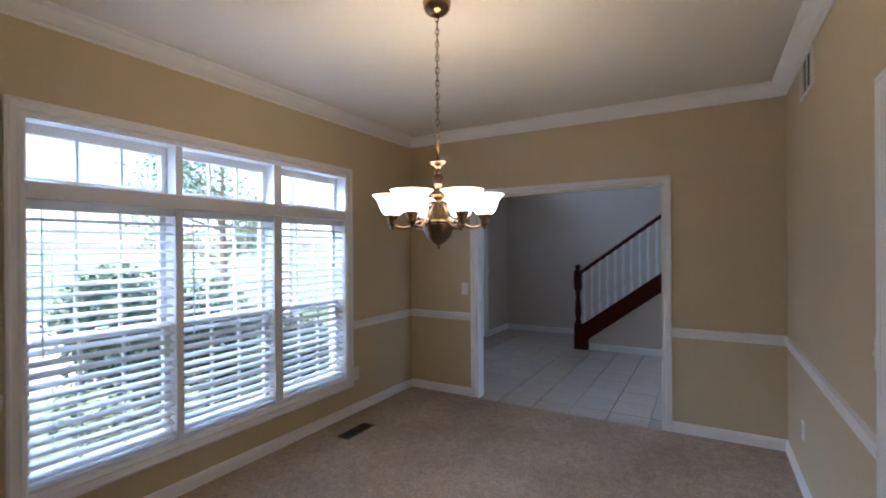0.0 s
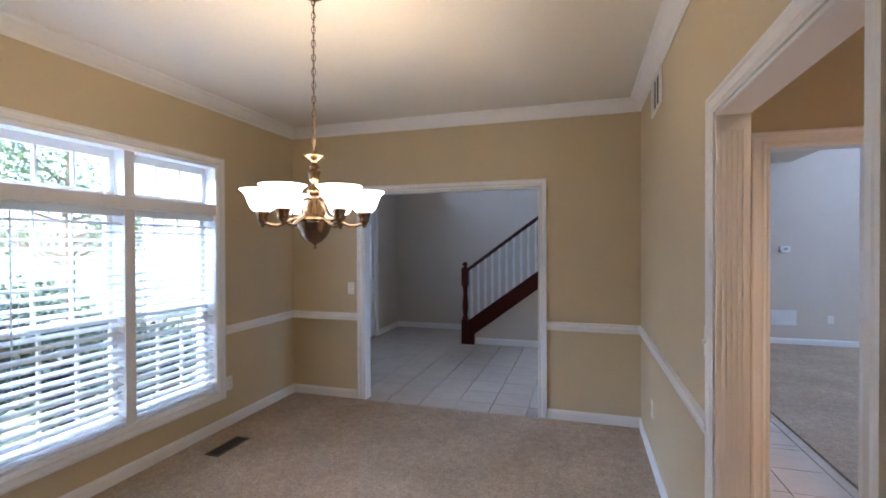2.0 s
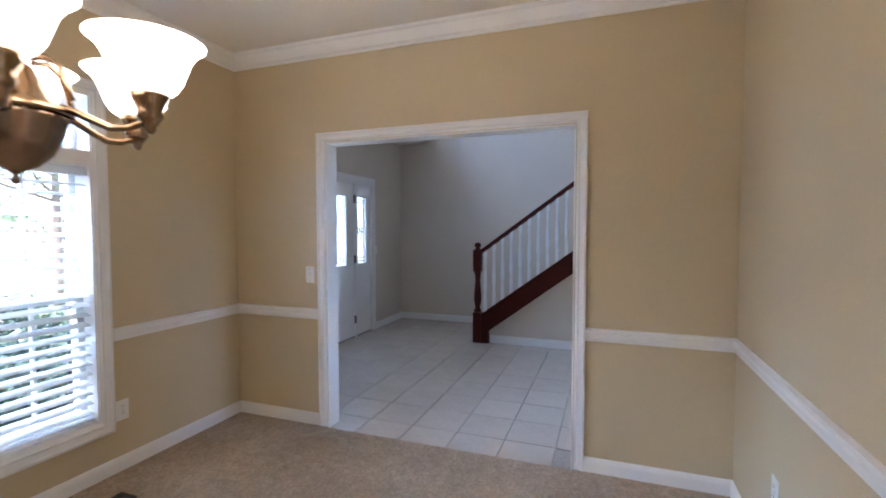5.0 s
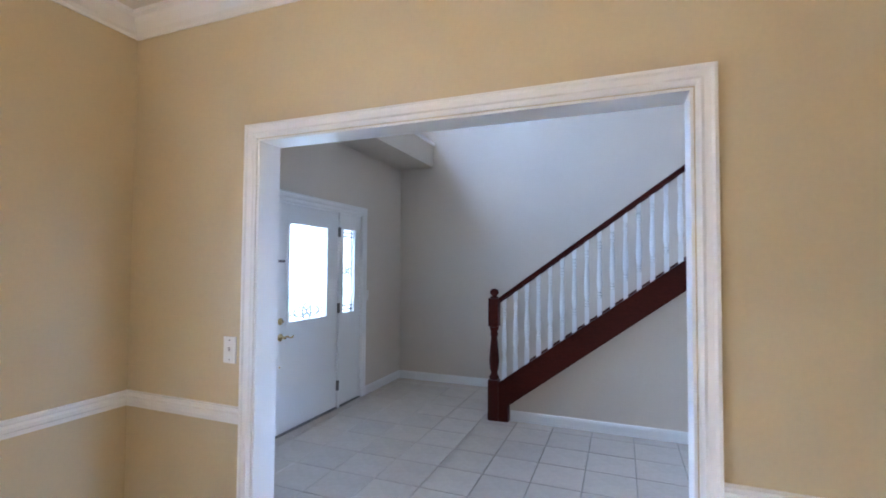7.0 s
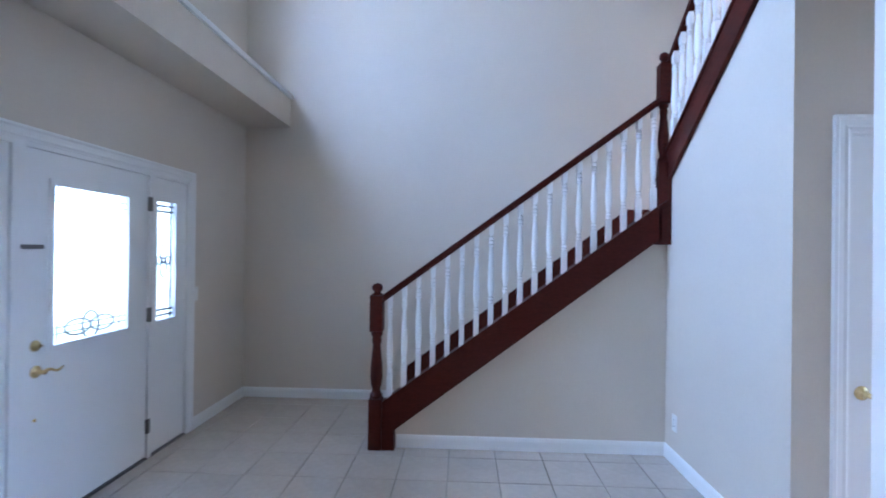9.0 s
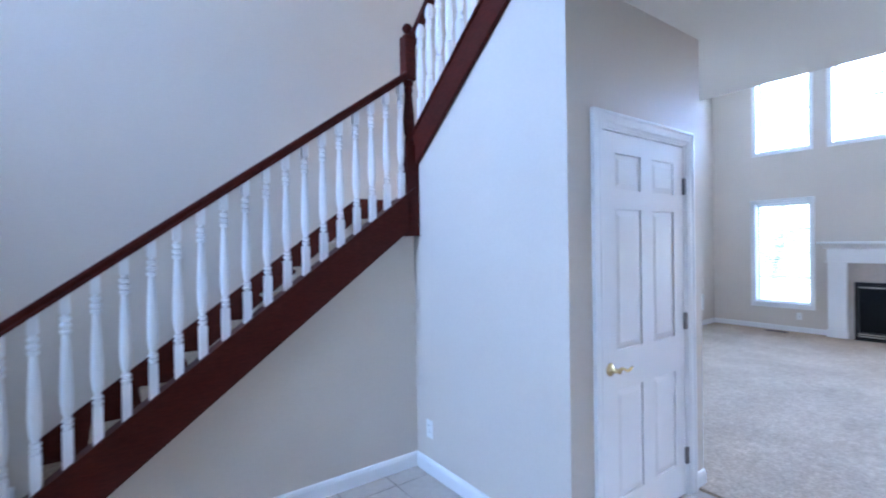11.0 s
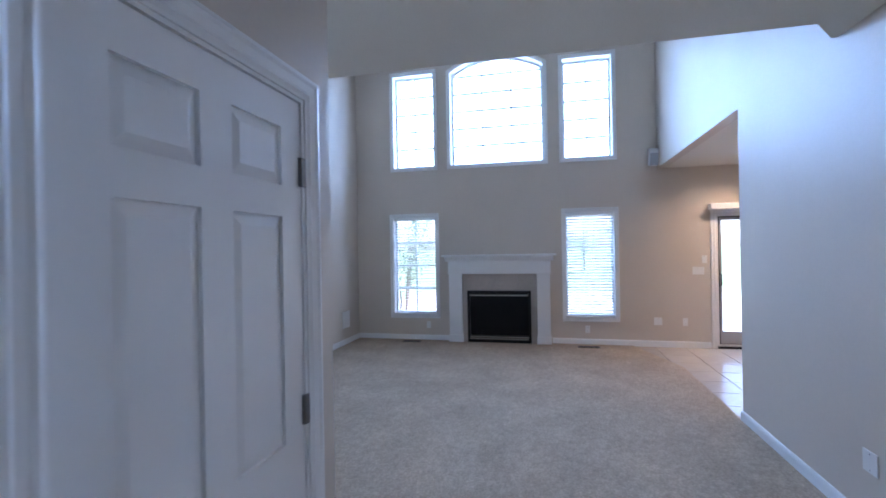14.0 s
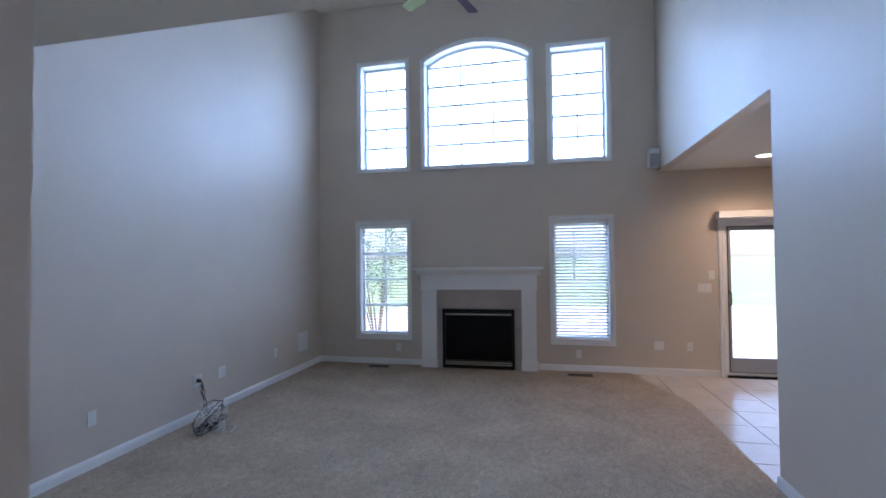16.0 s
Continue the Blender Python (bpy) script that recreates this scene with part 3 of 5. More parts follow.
glassp = part("pane", prism([(CEN[0] + 0.03, CEN[2] + 0.03)] + [(y, z - 0.03) for y, z in ARC[1:-1]] + [(CEN[1] - 0.03, CEN[2] + 0.03)], "x", xs - 0.002, xs + 0.002), GLASS, sash)
glassp.visible_shadow = False
for r in range(1, 6):
    z = CEN[2] + 0.05 + 0.295 * r
    part("muntin", box(xs - 0.012, xs + 0.012, CEN[0] + 0.045, CEN[1] - 0.045, z - 0.017, z + 0.017), WHITE, sash)
for f in (1, 2):
    y = CEN[0] + 0.045 + (CEN[1] - CEN[0] - 0.09) * f / 3
    part("muntin", box(xs - 0.0115, xs + 0.0115, y - 0.012, y + 0.012, CEN[2] + 0.05, arch(y) - 0.045), WHITE, sash)

w = tagged(new("window_7"), "white framed high foyer window", "window", kind="structure")
part("frame", panelled("x", XF - 0.14, XF - 0.08, 5.9, 7.6, 3.45, 4.85, [(5.96, 7.54, 3.51, 4.79)]), WHITE, w)
pane(XF - 0.11, 5.96, 7.54, 3.51, 4.79, w)

# ---- entrance door ----
ent = tagged(new("door_1"), "white panelled entrance door frame with sidelights", "door frame", kind="structure")
part("casing", sweep([(XF, 5.84, 0), (XF, 5.84, 2.01), (XF, 7.65, 2.01), (XF, 7.65, 0)], CASE, (1, 0, 0)), WHITE, ent)
for y0, y1 in ((5.83, 5.845), (6.225, 6.295), (7.205, 7.245), (7.645, 7.66)):
    part("jamb", box(XF - 0.19, XF + (0.006 if 6 < y0 < 7.5 else 0.002), y0, y1, 0, 2.02, 0.003), WHITE, ent)
part("head_jamb", box(XF - 0.185, XF + 0.003, 5.846, 7.644, 1.985, 2.018, 0.002), WHITE, ent)
part("threshold", box(XF - 0.19, XF + 0.004, 5.846, 7.644, 0.0, 0.012, 0.003), STEEL, ent, "dull metal threshold")


def raised(y0, y1, z0, z1, x, out, depth=0.010):
    """A raised door panel: a flat-topped field with sloping margins."""
    bm = bmesh.new()
    m = 0.030
    lo = [bm.verts.new((x, y, z)) for y, z in ((y0, z0), (y1, z0), (y1, z1), (y0, z1))]
    hi = [bm.verts.new((x + out * depth, y, z)) for y, z in ((y0 + m, z0 + m), (y1 - m, z0 + m), (y1 - m, z1 - m), (y0 + m, z1 - m))]
    bm.faces.new(hi)
    for i in range(4):
        j = (i + 1) % 4
        bm.faces.new((lo[i], lo[j], hi[j], hi[i]))
    bmesh.ops.recalc_face_normals(bm, faces=bm.faces[:])
    return bm


def leaded(parent, x, y0, y1, z0, z1, wide):
    """Leaded glass: pane, margin cames and a knotwork of rings and bars."""
    pane(x, y0, y1, z0, z1, parent, LEADGLASS)
    part("lite_frame", panelled("x", x - 0.026, x + 0.030, y0 - 0.028, y1 + 0.028, z0 - 0.028, z1 + 0.028, [(y0, y1, z0, z1)]), WHITE, parent)
    r, yc, zc = 0.008, (y0 + y1) / 2, (z0 + z1) / 2
    came = bmesh.new()
    m = 0.03 if not wide else 0.05
    for y in (y0 + m, y1 - m):
        add_box(came, x + 0.002, x + 0.007, y - r, y + r, z0, z1)
    for z in (z0 + m, z0 + m + 0.04, z1 - m, z1 - m - 0.04):
        add_box(came, x + 0.002, x + 0.007, y0, y1, z - r, z + r)
    part("came", came, LEAD, parent, "dark lead came lines")
    for k, (dy, dz, a, b) in enumerate(((0, 0.05, 0.035, 0.07), (0, -0.05, 0.035, 0.07), (-0.045, 0, 0.03, 0.03), (0.045, 0, 0.03, 0.03))):
        s = 1.9 if wide else 1.0
        pts = [(x + 0.005, yc + s * (dy + a * math.cos(t * math.pi / 12)), zc + s * (dz + b * math.sin(t * math.pi / 12))) for t in range(25)]
        part("knot", tube(pts, 0.0065, 6), LEAD, parent)


for y0, y1, g0, g1 in ((5.846, 6.224, 5.92, 6.145), (7.246, 7.644, 7.295, 7.52)):
    sl = part("sidelight", panelled("x", XF - 0.06, XF - 0.015, y0, y1, 0.014, 1.984, [(g0, g1, 0.95, 1.82)]), WHITE, ent, "white sidelight with leaded glass")
    leaded(sl, XF - 0.0375, g0 + 0.002, g1 - 0.002, 0.952, 1.818, False)

door = thing("entrance_door", (XF - 0.035, 7.20, 0.015), "closed white entrance door with a large leaded glass lite", "door")


def local(ob, bm):
    bm.transform(ob.matrix_world.inverted())
    return bm


leaf = part("slab", local(door, panelled("x", XF - 0.055, XF - 0.010, 6.298, 7.202, 0.018, 1.983, [(6.465, 7.02, 0.945, 1.815)])), WHITE, door)
lite = part("lite", local(door, panelled("x", XF - 0.060, XF - 0.002, 6.437, 7.048, 0.917, 1.843, [(6.47, 7.015, 0.95, 1.81)])), WHITE, door, "white moulded lite frame")
gp = part("pane", local(door, box(XF - 0.0345, XF - 0.0305, 6.467, 7.018, 0.947, 1.813)), LEADGLASS, door, "leaded textured glass")
gp.visible_shadow = False
came = bmesh.new()
for y in (6.515, 6.97):
    add_box(came, XF - 0.030, XF - 0.024, y - 0.003, y + 0.003, 0.95, 1.81)
for z in (1.0, 1.035, 1.73, 1.765):
    add_box(came, XF - 0.030, XF - 0.024, 6.47, 7.015, z - 0.004, z + 0.004)
part("came", local(door, came), LEAD, gp, "dark lead came lines").matrix_parent_inverse = Matrix.Identity(4)
for dy, a, b in ((-0.09, 0.09, 0.045), (0.09, 0.09, 0.045), (0, 0.06, 0.08)):
    pts = [(XF - 0.026, 6.742 + dy + a * math.cos(t * math.pi / 12), 1.02 + b * math.sin(t * math.pi / 12)) for t in range(25)]
    part("knot", local(door, tube(pts, 0.0065, 6)), LEAD, gp)


def lever(host, x, y, z, face, along, to):
    """A lever handle on a round rose; face and along are axes as unit vectors."""
    f, a = Vector(face), Vector(along)
    c = Vector((x, y, z))
    rose = lathe([(0.033, 0.0), (0.033, 0.004), (0.026, 0.010), (0.014, 0.013), (0.011, 0.045), (0.012, 0.055)], 20)
    rot = f.to_track_quat("Z", "Y").to_matrix().to_4x4()
    rose.transform(Matrix.Translation(c) @ rot)
    h = part("door_handle", local(host, rose), BRASS, host, "polished brass lever handle", True)
    pts = [c + f * 0.048 + a * (to * s) + Vector((0, 0, 0.010 * math.sin(s * 60))) for s in (0, 0.02, 0.04, 0.06, 0.08, 0.10, 0.115)]
    part("lever", local(host, tube(pts, [0.010, 0.009, 0.008, 0.0075, 0.007, 0.0075, 0.005], 10)), BRASS, h, "", True)


lever(door, XF - 0.010, 6.375, 0.83, (1, 0, 0), (0, 1, 0), 1)
db = lathe([(0.030, 0), (0.030, 0.006), (0.024, 0.014), (0.008, 0.016), (0.006, 0.03)], 20, "x")
db.transform(Matrix.Translation((XF - 0.010, 6.37, 0.966)))
bolt = part("deadbolt", local(door, db), BRASS, door, "polished brass deadbolt", True)
part("thumb_turn", local(door, box(XF + 0.008, XF + 0.022, 6.352, 6.388, 0.961, 0.971, 0.002)), BRASS, bolt)
for z in (1.785, 1.01, 0.229):
    part("hinge", local(door, box(XF - 0.012, XF + 0.012, 7.200, 7.224, z - 0.05, z + 0.05, 0.003)), STEEL, door, "dull metal hinge")
part("door_guard", local(door, box(XF - 0.012, XF + 0.016, 6.27, 6.39, 1.468, 1.490, 0.004)), STEEL, door, "dark metal swing bar guard")
pv = lathe([(0.009, 0), (0.009, 0.006), (0.005, 0.008)], 12, "x")
pv.transform(Matrix.Translation((XF - 0.010, 6.37, 0.58)))
part("bolt_cap", local(door, pv), BRASS, door)

# ---- closet door ----
cl = tagged(new("door_2"), "white moulded frame of the closet door", "door frame", kind="structure")
part("casing", sweep([(1.65, YC, 0), (1.65, YC, 2.042), (0.84, YC, 2.042), (0.84, YC, 0)], [(-a, b) for a, b in CASE], (0, -1, 0)), WHITE, cl)
part("jamb_lining", sweep([(1.65, YC - 0.003, 0), (1.65, YC - 0.003, 2.042), (0.84, YC - 0.003, 2.042), (0.84, YC - 0.003, 0)], [(0, 0), (0.012, 0), (0.012, -0.1), (0, -0.1)], (0, -1, 0)), WHITE, cl)
cd = thing("closet_door", (1.64, YC + 0.02, 0.012), "closed white six-panel closet door with brass lever", "door")
D0, D1 = 0.854, 1.636
cols = [(0.965, 1.195), (1.305, 1.53)]
rowz = [(0.20, 0.745), (0.945, 1.648), (1.745, 1.925)]
holes = [(a, b, c, d) for a, b in cols for c, d in rowz]
part("stiles_and_rails", local(cd, panelled("y", YC + 0.004, YC + 0.038, D0, D1, 0.012, 2.027, holes)), WHITE, cd)
part("core", local(cd, box(D0 + 0.05, D1 - 0.05, YC + 0.016, YC + 0.030, 0.1, 1.96)), WHITE, cd)
for a, b, c, d in holes:
    bm = raised(a + 0.004, b - 0.004, c + 0.004, d - 0.004, 0.0, 1, 0.009)
    bm.transform(Matrix(((0, 1, 0, 0), (-1, 0, 0, YC + 0.0158), (0, 0, 1, 0), (0, 0, 0, 1))))
    part("panel", local(cd, bm), WHITE, cd)
lever(cd, 0.905, YC + 0.004, 0.86, (0, -1, 0), (1, 0, 0), 1)
for z in (1.80, 1.02, 0.235):
    part("hinge", local(cd, box(1.624, 1.652, YC - 0.010, YC + 0.010, z - 0.048, z + 0.048, 0.003)), STEEL, cd, "dull metal hinge")

# ---- stairs ----
SL = 0.735


def top_line(x):
    return 0.352 + SL * (x + 1.469)


st = thing("staircase", (-1.50, 7.5, 0), "carpeted staircase with cherry stringers turning at a landing", "staircase")


def sp(name, bm, mat, label="", parent=None, smooth=False):
    return part(name, local(st, bm), mat, parent or st, label, smooth)


YO = 7.462
outline = [(-1.495, 0.0), (-1.40, 0.0), (-1.40, 0.15), (0.53, 1.592), (0.53, top_line(0.53)), (-1.495, top_line(-1.495))]
sp("stringer", prism(outline, "y", YO, YO + 0.072), CHERRY, "dark cherry stained stringer")
sp("stringer_cap", prism([(-1.49, top_line(-1.49)), (0.56, top_line(0.56)), (0.56, top_line(0.56) + 0.022), (-1.49, top_line(-1.49) + 0.022)], "y", YO - 0.012, YO + 0.085), CHERRY, "dark cherry cap")
RUN, RISE = 0.2585, 0.19
for i in range(8):
    x = -1.42 + RUN * i
    z = RISE * (i + 1)
    sp("step", prism([(x, z - RISE), (x, z - 0.03), (x - 0.025, z - 0.025), (x - 0.025, z - 0.004), (x - 0.015, z), (x + RUN, z), (x + RUN, z - RISE)], "y", 7.60 if i else 7.54, YB - 0.021), CARPET, "beige carpeted step")
LZ = 9 * RISE
sp("landing", box(-1.42 + RUN * 8 - 0.02, XE - 0.101, 7.60, YB - 0.001, LZ - 0.22, LZ, 0.006), CARPET, "beige carpeted landing")
sp("wall_skirt", prism([(-1.46, 0.0), (-1.46, 0.33), (0.66, 0.33 + SL * 2.12), (0.66, LZ)], "y", YB - 0.02, YB - 0.002), CHERRY, "dark cherry skirt board")
sp("wall_skirt", box(0.66, XE - 0.102, YB - 0.02, YB - 0.002, LZ, LZ + 0.19), CHERRY)


def stair2(y):
    return 2.235 + 0.80 * (7.46 - y)


sp("stringer", prism([(7.55, stair2(7.55) - 0.215), (6.26, stair2(6.26) - 0.215), (6.26, stair2(6.26)), (7.55, stair2(7.55))], "x", XC - 0.028, XC + 0.004), CHERRY, "dark cherry stained upper stringer")
sp("stringer_cap", prism([(7.55, stair2(7.55)), (6.26, stair2(6.26)), (6.26, stair2(6.26) + 0.022), (7.55, stair2(7.55) + 0.022)], "x", XC - 0.038, XC + 0.06), CHERRY)
for i in range(6):
    y = 7.58 - 0.21 * i
    z = LZ + 0.192 * (i + 1)
    sp("step", box(XC + 0.101, XE - 0.102, y - 0.21, y + 0.02, z - 0.192, z, 0.006), CARPET, "beige carpeted step")

# newels
NEWEL = [(0.034, 0.0), (0.046, 0.012), (0.046, 0.03), (0.034, 0.045), (0.030, 0.07), (0.040, 0.10), (0.047, 0.16), (0.045, 0.23), (0.036, 0.33), (0.029, 0.40), (0.036, 0.42), (0.036, 0.44), (0.030, 0.455), (0.043, 0.475), (0.043, 0.49), (0.034, 0.50)]


def newel(x, y, z0, base_h, turn_h, block_h, label, slim=1.0):
    n = sp("newel_post", box(x - 0.05, x + 0.05, y - 0.05, y + 0.05, z0, z0 + base_h, 0.006), CHERRY, label)
    t = lathe([(r * slim, h / 0.5 * turn_h) for r, h in NEWEL], 20)
    t.transform(Matrix.Translation((x, y, z0 + base_h)))
    sp("turning", t, CHERRY, "", n, True)
    zb = z0 + base_h + turn_h
    sp("block", box(x - 0.049 * slim, x + 0.049 * slim, y - 0.049 * slim, y + 0.049 * slim, zb, zb + block_h, 0.008), CHERRY, "", n)
    c = lathe([(r * slim, h) for r, h in ((0.040, 0), (0.042, 0.008), (0.028, 0.014), (0.022, 0.022), (0.034, 0.034), (0.042, 0.050), (0.040, 0.066), (0.030, 0.080), (0.012, 0.088), (0.002, 0.090))], 20)
    c.transform(Matrix.Translation((x, y, zb + block_h)))
    sp("finial", c, CHERRY, "", n, True)


newel(-1.542, YO + 0.038, 0.0, 0.375, 0.50, 0.27, "dark cherry turned newel post")
newel(0.552, YO + 0.05, 1.545, 0.60, 0.43, 0.29, "dark cherry drop newel at the landing", 0.82)

# handrails
HR = [(-0.030, -0.06), (0.030, -0.06), (0.030, -0.048), (0.020, -0.040), (0.028, -0.018), (0.024, -0.004), (0.012, 0.0), (-0.012, 0.0), (-0.024, -0.004), (-0.028, -0.018), (-0.020, -0.040), (-0.030, -0.048)]
HS = 0.732


def rail1(x):
    return 1.160 + HS * (x + 1.482)


def loft(a, b, profile, side):
    """A bar from a to b with a profile of (across, up)."""
    bm = bmesh.new()
    s = Vector(side)
    ends = [[bm.verts.new(Vector(p) + s * u + Vector((0, 0, v))) for u, v in profile] for p in (a, b)]
    k = len(profile)
    for i in range(k):
        j = (i + 1) % k
        bm.faces.new((ends[0][i], ends[0][j], ends[1][j], ends[1][i]))
    bm.faces.new(ends[0])
    bm.faces.new(list(reversed(ends[1])))
    bmesh.ops.recalc_face_normals(bm, faces=bm.faces[:])
    return bm


YR1 = YO + 0.03
sp("handrail", loft((-1.50, YR1, rail1(-1.50)), (0.52, YR1, rail1(0.52)), HR, (0, 1, 0)), CHERRY, "dark cherry handrail")


def rail2(y):
    return 2.94 + 0.80 * (7.45 - y)


XR2 = XC - 0.005
sp("handrail", loft((XR2, 7.56, rail2(7.56)), (XR2, 6.26, rail2(6.26)), HR, (1, 0, 0)), CHERRY, "dark cherry upper handrail")
BAL = [(0.013, 0.0), (0.0115, 0.008), (0.019, 0.014), (0.019, 0.024), (0.0115, 0.030), (0.0185, 0.036), (0.0185, 0.045), (0.0115, 0.052), (0.017, 0.075), (0.0215, 0.12), (0.0215, 0.18), (0.0175, 0.30), (0.013, 0.385), (0.0115, 0.41), (0.0185, 0.418), (0.0185, 0.428), (0.011, 0.435), (0.019, 0.443), (0.019, 0.455), (0.011, 0.463), (0.018, 0.472), (0.018, 0.482), (0.0115, 0.49), (0.013, 0.50)]


def baluster_mesh(h):
    """A square-ended turned baluster from 0 to h."""
    bm = bmesh.new()
    add_box(bm, -0.019, 0.019, -0.019, 0.019, 0.0, 0.17)
    add_box(bm, -0.018, 0.018, -0.018, 0.018, h - 0.11, h)
    turned = lathe([(r * 1.1, 0.17 + d / 0.5 * (h - 0.28)) for r, d in BAL], 12)
    me = bpy.data.meshes.new("tmp")
    turned.to_mesh(me)
    turned.free()
    bm.from_mesh(me)
    bpy.data.meshes.remove(me)
    out = bpy.data.meshes.new("baluster")
    bm.to_mesh(out)
    bm.free()
    out.materials.append(WHITE)
    return out


bal1 = baluster_mesh(rail1(-1.4) - top_line(-1.4) - 0.03)
for i in range(19):
    x = -1.442 + 0.1065 * i
    ob = new("baluster", bal1)
    ob.parent = st
    ob.matrix_parent_inverse = st.matrix_world.inverted()
    ob.matrix_basis = pose(x, YR1, top_line(x) + 0.006)
bal2 = baluster_mesh(rail2(7.0) - stair2(7.0) - 0.02)
for i in range(10):
    y = 7.42 - 0.106 * i
    ob = new("baluster", bal2)
    ob.parent = st
    ob.matrix_parent_inverse = st.matrix_world.inverted()
    ob.matrix_basis = pose(XR2, y, stair2(y) + 0.004)

# ---- chandelier ----
CX, CY = -1.003, 2.587
ch = thing("chandelier", (CX, CY, CD), "antique bronze six-arm chandelier with lit frosted bell shades", "chandelier")


def cp(name, bm, mat, label="", parent=None, smooth=True):
    bm.transform(Matrix.Translation((0, 0, -CD)))
    return part(name, bm, mat, parent or ch, label, smooth)


cp("canopy", lathe([(0.012, 2.595), (0.03, 2.597), (0.052, 2.61), (0.064, 2.63), (0.067, 2.65), (0.067, 2.659)], 28), BRONZE, "bronze ceiling canopy")
z, i = 2.60, 0
while z > 1.915:
    pts = [(0.0085 * math.cos(t * math.pi / 6), 0, z - 0.019 + 0.019 * math.sin(t * math.pi / 6)) for t in range(13)]
    bm = tube(pts, 0.0022, 6)
    bm.transform(Matrix.Rotation(radians(90 * (i % 2) + 20), 4, "Z"))
    cp("chain_link", bm, BRONZE)
    z, i = z - 0.031, i + 1
cp("cord", tube([(0.004, 0, 2.60), (-0.004, 0.003, 2.3), (0.003, -0.003, 2.1), (0, 0, 1.9)], 0.002, 6), BRONZE)
cp("column", lathe([(0.006, 1.905), (0.016, 1.898), (0.046, 1.900), (0.044, 1.892), (0.022, 1.878), (0.014, 1.868), (0.012, 1.86), (0.020, 1.853), (0.022, 1.845), (0.013, 1.835), (0.026, 1.828), (0.028, 1.822), (0.019, 1.795), (0.022, 1.785), (0.013, 1.775), (0.012, 1.765), (0.026, 1.755), (0.032, 1.74), (0.026, 1.722), (0.014, 1.71), (0.020, 1.702), (0.020, 1.694), (0.030, 1.685), (0.044, 1.655), (0.060, 1.628), (0.086, 1.613), (0.086, 1.605)], 28), BRONZE, "turned bronze centre column")
cp("bowl", lathe([(0.001, 1.480), (0.007, 1.483), (0.007, 1.491), (0.004, 1.496), (0.011, 1.502), (0.032, 1.513), (0.054, 1.535), (0.069, 1.566), (0.076, 1.594), (0.081, 1.605)], 28), DARKBRONZE, "dark bronze bowl with finial")
for k in range(6):
    a = radians(60 * k + 29)
    c, s = math.cos(a), math.sin(a)
    arm = [(0.05, 1.617), (0.08, 1.616), (0.10, 1.609), (0.125, 1.596), (0.155, 1.583), (0.185, 1.585), (0.21, 1.595), (0.22, 1.605)]
    ar = cp("arm", tube([(r * c, r * s, z) for r, z in arm], 0.007, 8), BRONZE, "curved bronze arm")
    scroll = [(0.03, 1.70), (0.055, 1.705), (0.075, 1.69), (0.085, 1.66), (0.095, 1.63)]
    cp("scroll", tube([(r * c, r * s, z) for r, z in scroll], 0.005, 6), BRONZE, "", ar)
    bm = lathe([(0.004, 1.575), (0.009, 1.580), (0.010, 1.588), (0.018, 1.599), (0.023, 1.606), (0.020, 1.615), (0.028, 1.634), (0.033, 1.646), (0.028, 1.649)], 18)
    bm.transform(Matrix.Translation((0.22 * c, 0.22 * s, 0)))
    cp("socket_cup", bm, BRONZE, "", ar)
    prof = [(0.032, 1.645), (0.045, 1.654), (0.055, 1.670), (0.062, 1.690), (0.070, 1.712), (0.083, 1.730), (0.095, 1.739)]
    bm = bmesh.new()
    rings = [[bm.verts.new((0.22 * c + r * math.cos(t * math.pi / 14), 0.22 * s + r * math.sin(t * math.pi / 14), z)) for t in range(28)] for r, z in prof + [(r - 0.004, z + 0.001) for r, z in reversed(prof)]]
    for ra, rb in zip(rings, rings[1:]):
        for t in range(28):
            u = (t + 1) % 28
            bm.faces.new((ra[t], ra[u], rb[u], rb[t]))
    bmesh.ops.recalc_face_normals(bm, faces=bm.faces[:])
    cp("shade", bm, SHADE, "lit frosted white glass bell shade", ar)
    lamp = new("chandelier_bulb_light", bpy.data.lights.new("chandelier_bulb_light", "POINT"))
    lamp.data.energy, lamp.data.color, lamp.data.shadow_soft_size = 0.42, WARM, 0.035
    lamp.location = (CX + 0.22 * c, CY + 0.22 * s, 1.725)

# ---- recessed lights ----


def recessed(x, y, z, watts):
    r = thing("recessed_light", (x, y, z), "lit round recessed ceiling light with white trim", "ceiling light", "recessed lights")
    ring = bmesh.new()
    steps = 32
    prof = [(0.095, 0.0), (0.092, -0.006), (0.078, -0.008), (0.072, -0.002), (0.072, 0.0)]
    rings = [[ring.verts.new((q * math.cos(2 * math.pi * t / steps), q * math.sin(2 * math.pi * t / steps), h)) for t in range(steps)] for q, h in prof]
    for a, b in zip(rings, rings[1:]):
        for t in range(steps):
            u = (t + 1) % steps
            ring.faces.new((a[t], a[u], b[u], b[t]))
    part("trim_ring", ring, WHITE, r, "", True)
    part("lens", lathe([(0.074, -0.005), (0.05, -0.006), (0.01, -0.006)], 28), BULB, r, "glowing lamp face")
    l = new("recessed_lamp_light", bpy.data.lights.new("recessed_lamp_light", "SPOT"))
    l.data.energy, l.data.color, l.data.spot_size, l.data.spot_blend, l.data.shadow_soft_size = watts, (1.0, 0.66, 0.38), radians(150), 1.0, 0.06
    l.matrix_world = look((x, y, z - 0.02), (x, y, 0))
    return r


recessed(2.40, 4.99, CH, 1.5)
recessed(7.04, 2.885, CH + 0.013, 20)
recessed(4.4, 2.2, CH + 0.013, 13)
recessed(1.7, 2.2, CH + 0.013, 22)

